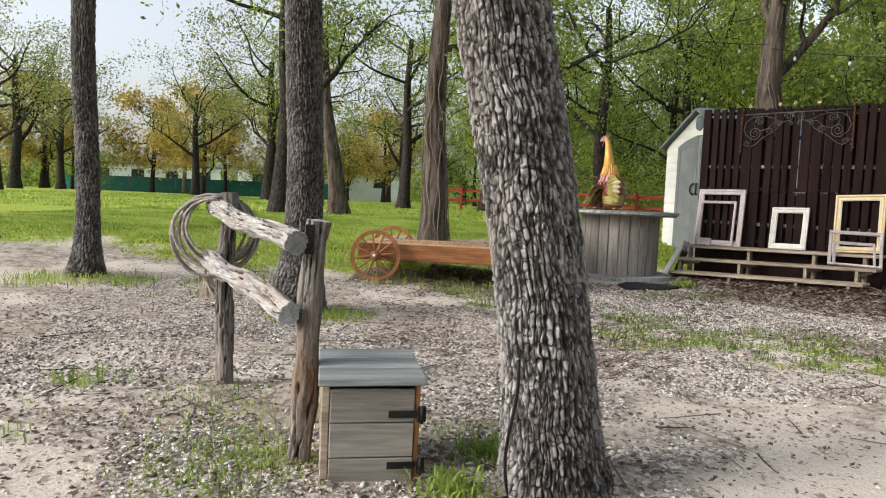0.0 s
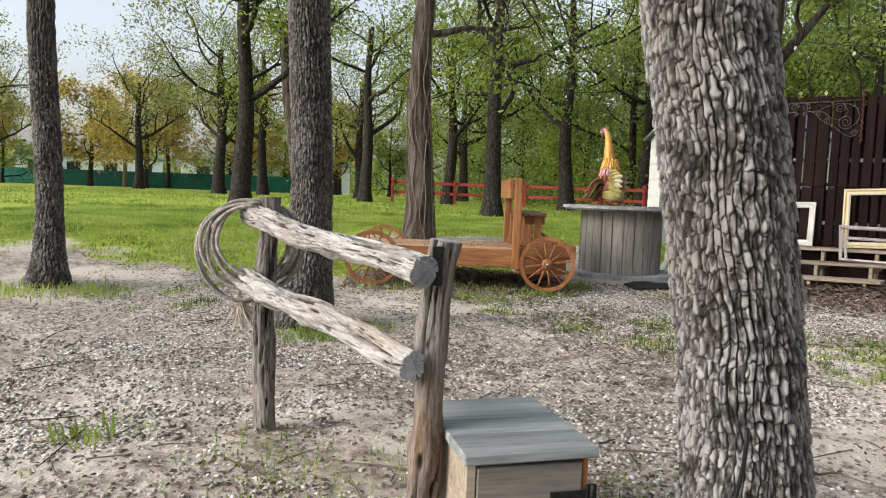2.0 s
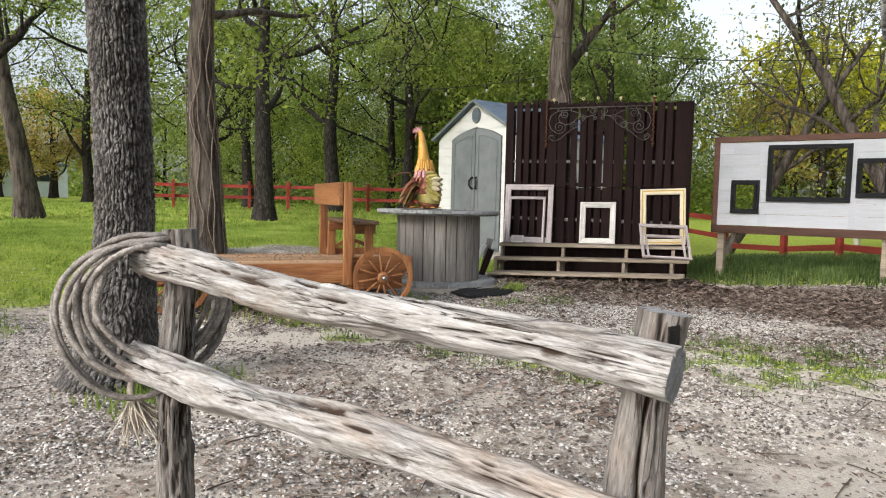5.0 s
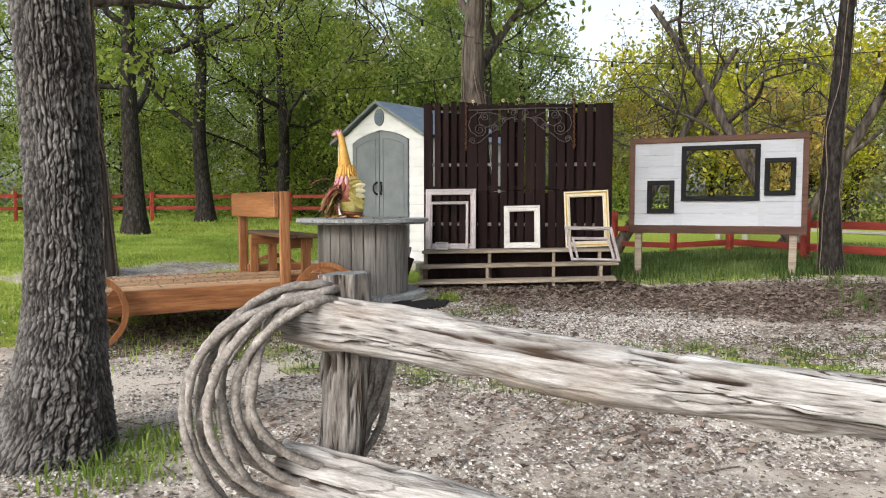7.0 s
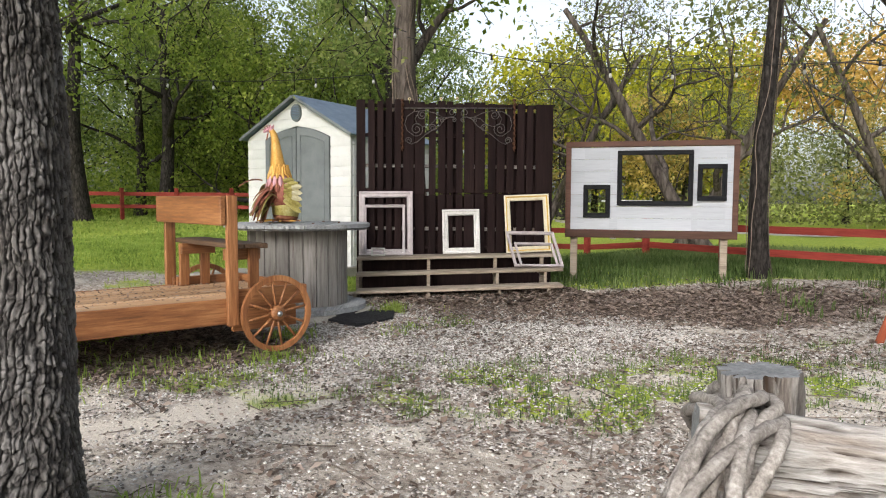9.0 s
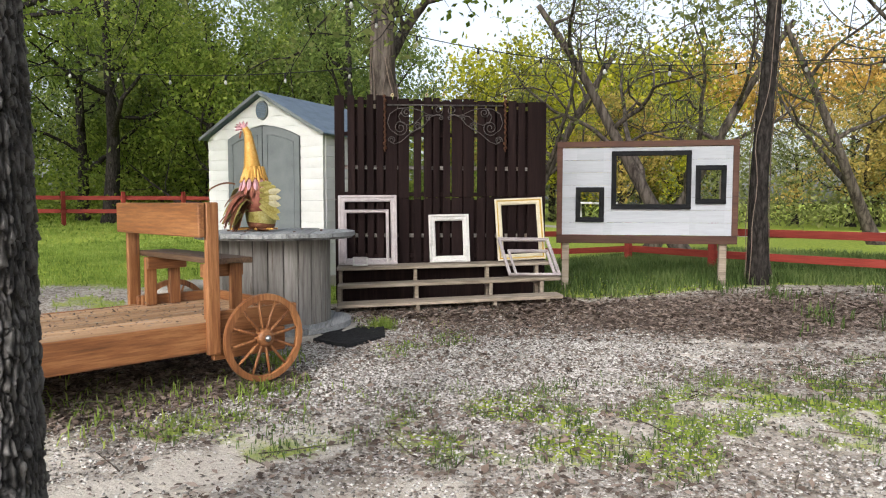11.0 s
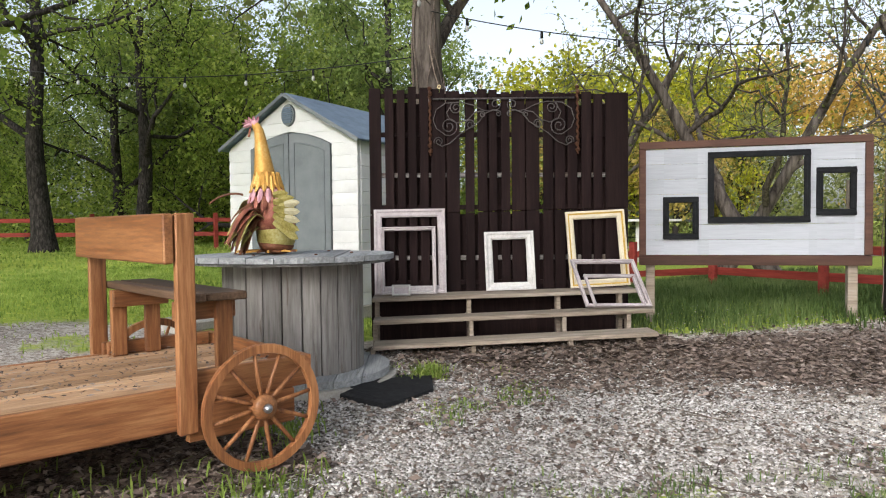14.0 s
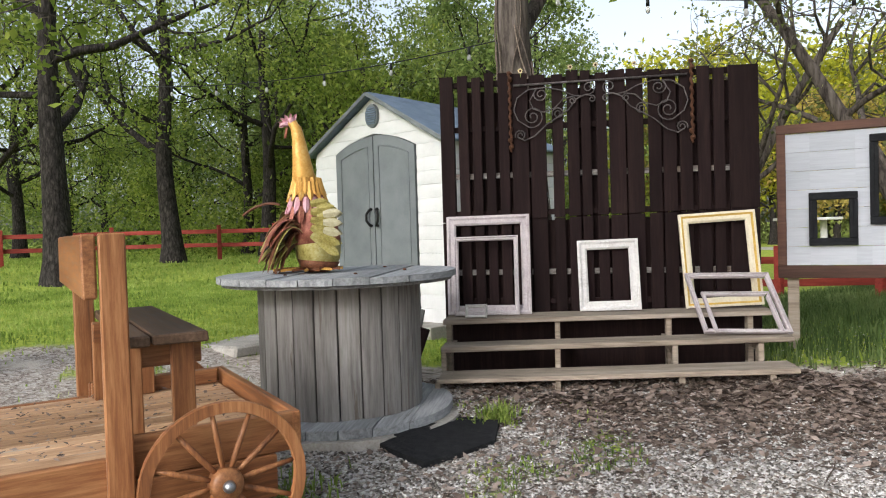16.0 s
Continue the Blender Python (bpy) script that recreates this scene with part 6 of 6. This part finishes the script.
# ---- distance: mobile homes, screened fence, pole ----
def build_distance():
    for x, y, w, turn, label in ((-35.5, 71.0, 13.0, 27, "pale blue-white mobile home behind a green screen fence"), (-18.0, 70.5, 16.0, 14, "long white mobile home behind a green screen fence")):
        z = ground_z(x, y)
        ob = thing("mobile_home", pose(x, y, z, 0, 0, turn), label, "mobile home")
        bm = bmesh.new()
        box(bm, (-w / 2, 0, -0.3), (w / 2, 4.0, 2.7), 0.03)
        part("body", bm, trailer_white, ob)
        bm = bmesh.new()
        box(bm, (-w / 2 - 0.2, -0.25, 2.702), (w / 2 + 0.2, 4.2, 2.95), 0.06)
        part("roof", bm, shed_roof, ob)
        for k in range(4):
            bm = bmesh.new()
            wx = -w / 2 + w * (k + 0.5) / 4
            box(bm, (wx - 0.6, -0.05, 1.35), (wx + 0.6, -0.005, 2.25), 0.02)
            part("window", bm, window_dark, ob)
    ob = thing("screen_fence", Matrix(), "dark green screened fence at the far meadow edge", "fence")
    a, b = Vector((-40.0, 62.0, 0)), Vector((-13.5, 62.0, 0))
    n = 12
    for i in range(n):
        p, q = a.lerp(b, i / n), a.lerp(b, (i + 1) / n)
        bm = bmesh.new()
        z = ground_z(p.x, p.y)
        box(bm, (p.x + 0.03, p.y - 0.03, z - 0.05), (q.x - 0.03, q.y + 0.03, z + 1.35), 0.01)
        part("screen", bm, green_screen, ob)
        bm = bmesh.new()
        tube(bm, [(p.x, p.y, z - 0.1), (p.x, p.y, z + 1.5)], 0.04, 8)
        part("fence_post", bm, grey_iron, ob)
    bm = bmesh.new()
    x, y = -25.4, 56.0
    z = ground_z(x, y)
    tube(bm, [(x, y, z - 0.2), (x + 0.1, y, z + 4), (x + 0.2, y, z + 8.5)], [0.17, 0.15, 0.12], 12)
    single("utility_pole", bm, post_wood, Matrix(), "tall brown wooden utility pole beyond the meadow", "pole")


build_distance()


# ---- far lawn: pale drive and white tables ----
def build_far_lawn():
    verts, faces = [], []
    n = 30
    for i in range(n + 1):
        y = -14 + 48 * i / n
        x = 25.0 + 1.2 * math.sin(y * 0.12)
        for dx in (-1.1, 0.0, 1.1):
            verts.append((x + dx, y, ground_z(x + dx, y) + (0.05 if dx == 0 else 0.015)))
    for i in range(n):
        for k in range(2):
            faces.append((3 * i + k, 3 * i + k + 1, 3 * i + k + 4, 3 * i + k + 3))
    tagged(mesh_ob("path", verts, faces, concrete, True), "pale gravel drive crossing the lawn beyond the fence", "path", kind="structure")
    for x, y in ((17.6, 17.3), (18.1, 16.7)):
        z = ground_z(x, y)
        ob = thing("garden_table", pose(x, y, z, 0, 0, 40), "white garden table on the lawn beyond the fence", "table", "white tables on the lawn")
        bm = bmesh.new()
        box(bm, (-0.5, -0.35, 1.2), (0.5, 0.35, 1.27), 0.01)
        part("tabletop", bm, white_paint, ob)
        bm = bmesh.new()
        tube(bm, [(0, 0, -0.05), (0, 0, 1.199)], [0.1, 0.08], 10)
        part("leg", bm, white_paint, ob)


build_far_lawn()

# ---- string lights ----
def string_light(a, b, n, sag, label):
    ob = thing("string_lights", Matrix(), label, "string lights", "bulb strings over the yard")
    a, b = Vector(a), Vector(b)
    pt = lambda s: a.lerp(b, s) - Vector((0, 0, sag * 4 * s * (1 - s)))
    bm = bmesh.new()
    tube(bm, [pt(i / 24) for i in range(25)], 0.006, 5)
    part("cable", bm, black_hose, ob)
    for i in range(n):
        p = pt((i + 0.5) / n)
        bm = bmesh.new()
        tube(bm, [p, p - Vector((0, 0, 0.07))], [0.014, 0.016], 8)
        so = part("socket", bm, black_hose, ob)
        bm = bmesh.new()
        lathe(bm, [(0.01, -0.072), (0.018, -0.09), (0.022, -0.108), (0.016, -0.126), (0.005, -0.133)], 10, 0, p)
        part("bulb", bm, bulb_glass, so)


string_light((4.25, 11.45, 3.45), (7.1, 7.8, 2.95), 6, 0.2, "black cable with clear bulbs slung between two trees")
string_light((7.1, 7.8, 2.95), (9.6, 2.0, 3.4), 8, 0.2, "black cable with clear bulbs leading off from a slim tree")
string_light((4.25, 11.5, 3.0), (0.9, 19.7, 4.0), 9, 0.3, "black cable with clear bulbs slung towards the woods")
string_light((-1.3, 6.8, 3.3), (4.2, 11.4, 3.5), 5, 0.25, "black cable with clear bulbs slung over the yard")
string_light((-4.0, 7.9, 3.1), (-1.4, 6.8, 3.4), 4, 0.1, "short run of black cable with clear bulbs")

# ---- small things ----
def build_small():
    bm = bmesh.new()
    pts = [(0.52 - 0.015 * math.sin(i * 0.5), 2.93 - 0.006 * i, 0.02 + 0.045 * i) for i in range(12)]
    tube(bm, [(0.44, 2.9, 0.01)] + pts, 0.006, 7)
    single("black_cable", bm, black_hose, Matrix(), "thin black cable running down beside an oak trunk", "cable")
    bm = bmesh.new()
    box(bm, (-0.03, -0.02, -0.1), (0.03, 0.02, 1.0), 0.004)
    single("leaning_stake", bm, red_stake, pose(4.9, 5.82, 0.02, 0, 22, -35), "leaning red-brown wooden stake stuck in the gravel", "stake")
    petals = yellow_paint
    for s, z in ((0.72, 2.52), (1.12, 2.525), (1.32, 2.53), (1.62, 2.52), (2.05, 2.515)):
        ob = thing("garden_flower", STAGE @ pose(s, -0.02, z), "small yellow artificial sunflower on the backdrop's top edge", "flower", "flowers along the backdrop")
        bm = bmesh.new()
        for k in range(9):
            a = 2 * math.pi * k / 9
            d, e = Vector((math.cos(a), 0, math.sin(a))), Vector((-math.sin(a), 0, math.cos(a)))
            q = [bm.verts.new(v) for v in (d * 0.006, d * 0.015 + e * 0.006, d * 0.024, d * 0.015 - e * 0.006)]
            bm.faces.new(q)
        part("petals", bm, petals, ob)
        bm = bmesh.new()
        lathe(bm, [(0.003, -0.004), (0.008, -0.003), (0.008, 0.004), (0.002, 0.006)], 10)
        bmesh.ops.transform(bm, matrix=Matrix.Rotation(radians(90), 4, "X"), verts=bm.verts)
        part("centre", bm, rust_iron, ob)
        bm = bmesh.new()
        tube(bm, [(0, 0.004, 0), (0.004, 0.01, -0.05), (0, 0.012, -0.1)], 0.003, 5)
        part("stem", bm, grass_mat, ob)
    # loose boards and a tilted white frame between shed and backdrop
    for k, (x, y, lean, L, w, mt) in enumerate(((3.13, 11.62, 20, 0.42, 0.09, brown_paint), (3.02, 11.8, 28, 0.5, 0.07, white_board), (3.2, 11.75, 12, 0.55, 0.08, grey["z"]))):
        bm = bmesh.new()
        box(bm, (-w / 2, -0.012, 0), (w / 2, 0.012, L), 0.003, rough=0.002)
        single("loose_board", bm, mt, pose(x, y, ground_z(x, y) - 0.01, 0, lean, -40), "loose weathered board leaning beside the backdrop", "board", "loose boards by the shed")
    bm = bmesh.new()
    box(bm, (-0.5, -0.35, -0.06), (0.5, 0.35, 0.05), 0.02, rough=0.02)
    single("stone_slab", bm, concrete, pose(2.2, 12.9, ground_z(2.2, 12.9), 0, 0, 20), "flat pale slab lying in front of the shed", "slab")


build_small()


# ---- loose cover on the ground ----
def scatter(count, x0, x1, y0, y1, weight, seed):
    """Random places, kept by a weight from 0 to 1."""
    r = random.Random(seed)
    out = []
    for _ in range(count):
        x, y = r.uniform(x0, x1), r.uniform(y0, y1)
        if r.random() < weight(x, y):
            out.append((x, y, ground_z(x, y) + 0.012 * noise.noise((x * 3.1, y * 3.1, 4.0)) + 0.006 * noise.noise((x * 9.0, y * 9.0, 7.0))))
    return np.array(out)


def island_mesh(name, co, polys_per, nverts, material):
    """A joined mesh of many alike pieces; co is pieces x vertices x 3."""
    n = len(co)
    faces = np.concatenate([np.array(polys_per)[None] + (np.arange(n) * nverts)[:, None, None]]).reshape(-1, len(polys_per[0]))
    k = len(polys_per[0])
    me = bpy.data.meshes.new(name)
    me.vertices.add(n * nverts)
    me.vertices.foreach_set("co", co.reshape(-1))
    me.loops.add(len(faces) * k)
    me.loops.foreach_set("vertex_index", faces.reshape(-1))
    me.polygons.add(len(faces))
    me.polygons.foreach_set("loop_start", np.arange(0, len(faces) * k, k))
    me.polygons.foreach_set("loop_total", np.full(len(faces), k))
    me.update(calc_edges=True)
    me.materials.append(material)
    return new(name, me)


def pebbles(name, pts, lo, hi, seed, label, flat=0.5):
    r = np.random.RandomState(seed)
    n = len(pts)
    base = np.array([(1, 0, 0), (0, 1, 0), (-1, 0, 0), (0, -1, 0), (0, 0, 1), (0, 0, -1)], float)
    s = r.uniform(lo, hi, n) ** 1.0
    v = base[None] * (r.uniform(0.6, 1.3, (n, 6, 1))) + r.normal(0, 0.18, (n, 6, 3))
    v *= np.array([1, 0.75, flat])[None, None] * s[:, None, None]
    a = r.uniform(0, 6.28, n)
    c, d = np.cos(a)[:, None], np.sin(a)[:, None]
    x, y = v[:, :, 0] * c - v[:, :, 1] * d, v[:, :, 0] * d + v[:, :, 1] * c
    v = np.stack([x, y, v[:, :, 2]], 2) + pts[:, None] + np.array([0, 0, 0.15])[None, None] * s[:, None, None]
    f = [(0, 1, 4), (1, 2, 4), (2, 3, 4), (3, 0, 4), (1, 0, 5), (2, 1, 5), (3, 2, 5), (0, 3, 5)]
    return tagged(island_mesh(name, v, f, 6, pebble_mat), label, "gravel", kind="stuff")


def flakes(name, pts, lo, hi, seed, material, label, category, curl=0.5):
    r = np.random.RandomState(seed)
    n = len(pts)
    base = np.array([(-1, 0, 0), (0, 0.5, curl * 0.3), (1, 0, 0.1), (0, -0.5, curl * 0.3)], float)
    s = r.uniform(lo, hi, n)
    v = base[None] * s[:, None, None] * r.uniform(0.7, 1.3, (n, 4, 1))
    v[:, :, 2] += r.uniform(-0.35, 0.35, (n, 1)) * v[:, :, 0] + r.uniform(-0.5, 0.5, (n, 1)) * v[:, :, 1]
    a = r.uniform(0, 6.28, n)
    c, d = np.cos(a)[:, None], np.sin(a)[:, None]
    x, y = v[:, :, 0] * c - v[:, :, 1] * d, v[:, :, 0] * d + v[:, :, 1] * c
    v = np.stack([x, y, v[:, :, 2]], 2) + pts[:, None] + np.array([0, 0, 1.0])[None, None] * (0.004 + r.uniform(0, 0.02, n))[:, None, None]
    return tagged(island_mesh(name, v, [(0, 1, 2, 3)], 4, material), label, category, kind="stuff")


def blades(name, pts, lo, hi, seed, label, width=0.006, lean=0.5, material=None):
    """Grass blades: tapered and bent."""
    r = np.random.RandomState(seed)
    n = len(pts)
    h = r.uniform(lo, hi, n)[:, None]
    a = r.uniform(0, 6.28, n)[:, None]
    u = np.concatenate([np.cos(a), np.sin(a), 0 * a], 1)
    w = np.concatenate([-np.sin(a), np.cos(a), 0 * a], 1) * width * r.uniform(0.6, 1.4, (n, 1))
    t = r.uniform(0.05, lean, (n, 1))
    up = np.array([[0, 0, 1.0]])
    p0, p1, p2 = pts - up * 0.01, pts + up * h * 0.6 + u * h * t * 0.35, pts + up * h * (1 - 0.35 * t) + u * h * t
    v = np.stack([p0 - w, p0 + w, p1 + w * 0.75, p1 - w * 0.75, p2], 1)
    me_faces = [(0, 1, 2), (0, 2, 3), (3, 2, 4)]
    return tagged(island_mesh(name, v, me_faces, 5, material or grass_mat), label, "grass", kind="stuff")


yard = lambda x, y: max(0.3 - 0.15 * bare_sand(x, y), cover(x, y)[1]) * (1 - 0.7 * smooth01(2 * cover(x, y)[2] - 0.8))
pebbles("gravel", scatter(110000, -4.0, 7.0, 1.2, 10.8, yard, 1), 0.005, 0.016, 2, "small pale and brown gravel stones strewn over the yard")
pebbles("gravel", scatter(50000, -3.4, 2.2, 1.2, 5.8, lambda x, y: smooth01(0.45 + 1.5 * noise.noise((x * 1.1, y * 1.1, 4.0)) + noise.noise((x * 3, y * 3, 7.0)) - 0.8 * bare_sand(x, y)), 31), 0.006, 0.02, 32, "loose mixed gravel and chips round the hitching rail")
pebbles("gravel", scatter(60000, -2.6, 4.6, 4.6, 9.0, lambda x, y: 0.75 * smooth01(0.75 + noise.noise((x * 1.4, y * 1.4, 24.0)) + 0.6 * noise.noise((x * 4, y * 4, 27.0)) - 0.8 * bare_sand(x, y)), 51), 0.005, 0.017, 52, "pale chips and gravel over the middle of the yard")
stage_gravel = scatter(75000, 0.4, 5.6, 6.4, 10.8, lambda x, y: smooth01(1.5 - math.hypot((x - 2.7) / 2.2, (y - 8.8) / 1.7)) * (1 - smooth01(2 * cover(x, y)[2] - 0.7)), 3)
pebbles("gravel", stage_gravel, 0.008, 0.019, 4, "coarse whitish gravel spread in front of the steps")
pebbles("gravel", scatter(260, 0.15, 0.75, 2.7, 3.6, lambda x, y: 0.8 if math.hypot(x - 0.6, y - 3.12) > 0.24 and x > 0.24 else 0.0, 5), 0.014, 0.035, 6, "larger pale stones lying at an oak's foot", 0.65)
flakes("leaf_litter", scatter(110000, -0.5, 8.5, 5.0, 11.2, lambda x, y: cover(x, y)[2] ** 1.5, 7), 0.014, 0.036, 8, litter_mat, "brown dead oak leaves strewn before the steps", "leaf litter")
flakes("leaf_litter", scatter(9000, -3.4, 2.2, 1.2, 6.0, lambda x, y: smooth01(0.4 + 1.6 * noise.noise((x * 1.3, y * 1.3, 14.0))), 33), 0.008, 0.024, 34, litter_mat, "brown leaf crumbs and bark bits round the hitching rail", "leaf litter")
flakes("leaf_litter", scatter(26000, -4.0, 4.0, 1.4, 9.5, lambda x, y: 0.45, 9), 0.007, 0.02, 10, litter_mat, "scattered brown leaf crumbs on sandy ground", "leaf litter")
flakes("leaf_litter", scatter(5000, 2.9, 5.6, 8.8, 11.0, lambda x, y: 1.0 if 0.5 < (3.30 - x) * 0.655 + (11.36 - y) * 0.756 < 1.2 else 0.0, 19), 0.02, 0.045, 20, litter_mat, "thick drift of dry oak leaves along the lowest step", "leaf litter", 1.0)
flakes("deck_litter", np.array([(random.uniform(-1.1, 1.15), random.uniform(9.1, 10.1), 0.466) for _ in range(1000)]), 0.005, 0.018, 12, litter_mat, "dry leaf crumbs and twigs lying on the wagon deck", "leaf litter")


def twigs():
    r = random.Random(5)
    bm = bmesh.new()
    for _ in range(260):
        x, y = r.uniform(-3, 5.5), r.uniform(1.6, 9.5)
        a, L = r.uniform(0, 6.28), r.uniform(0.03, 0.16)
        pts = []
        for i in range(4):
            q = x + math.cos(a) * L * i, y + math.sin(a) * L * i
            pts.append((q[0] + r.uniform(-0.01, 0.01), q[1] + r.uniform(-0.01, 0.01), ground_z(*q) + 0.012))
        tube(bm, pts, [0.004, 0.0035, 0.003, 0.0015], 4, False)
    single("fallen_twigs", bm, twig_mat, Matrix(), "thin dead twigs scattered over the yard", "twigs", kind="stuff")


twigs()
tuft = lambda x, y: max(0.0, cover(x, y)[0] - 0.15) * (0.35 + 0.65 * smooth01(0.5 + 1.5 * noise.noise((x * 5, y * 5, 2.0))))
blades("grass", scatter(240000, -3.0, 5.8, 1.6, 9.2, lambda x, y: 0.75 * tuft(x, y), 13), 0.02, 0.075, 14, "patchy low green grass growing through the gravel", 0.0035, 1.1, weed_shade_mat)
blades("grass", scatter(85000, 5.0, 13.0, 3.0, 12.5, lambda x, y: cover(x, y)[0], 15), 0.03, 0.2, 16, "tall rough green grass under the panel and fence", 0.006, 0.9, weed_shade_mat)
blades("grass", scatter(150000, -9.0, 5.0, 8.2, 19.0, lambda x, y: cover(x, y)[0] ** 1.5 * min(1.0, 1.6 - (y - 8) / 14), 17), 0.015, 0.055, 18, "short green meadow grass beyond the wagon", 0.006, 1.2)
blades("grass", scatter(60000, -20.0, 10.0, 17.0, 42.0, lambda x, y: 0.9, 21), 0.03, 0.08, 22, "distant bright green meadow grass", 0.014, 0.9)
low = np.random.RandomState(41)
sprout = [(cx + low.normal(0, rr), cy + low.normal(0, rr)) for cx, cy, n, rr in ((-0.42, 3.2, 420, 0.13), (-0.5, 2.95, 500, 0.16), (0.35, 3.6, 300, 0.2), (-0.62, 3.1, 160, 0.16), (-0.75, 3.6, 260, 0.22), (-0.95, 4.0, 160, 0.15), (-0.3, 3.9, 180, 0.2), (-1.7, 3.3, 120, 0.15)) for _ in range(n)]
blades("grass", np.array([(x, y, ground_z(x, y)) for x, y in sprout]), 0.012, 0.05, 42, "low sparse weeds sprouting round the rail posts", 0.0028, 1.3)
weeds = []
for cx, cy, n, rr in ((0.32, 2.95, 180, 0.13), (0.42, 3.35, 160, 0.12), (-1.2, 6.35, 260, 0.3), (-0.9, 6.6, 200, 0.25), (-4.2, 7.5, 420, 0.5), (-3.5, 7.7, 300, 0.4), (2.85, 9.95, 260, 0.14), (1.3, 9.5, 200, 0.3), (0.2, 9.0, 220, 0.7), (-0.7, 9.0, 220, 0.7), (0.8, 8.75, 200, 0.3), (-1.7, 4.0, 60, 0.2)):
    for _ in range(n):
        x, y = random.gauss(cx, rr * 0.5), random.gauss(cy, rr * 0.5)
        weeds.append((x, y, ground_z(x, y)))
blades("grass", np.array(weeds), 0.03, 0.12, 24, "clumps of taller green weeds at posts and trunks", 0.005, 1.4)
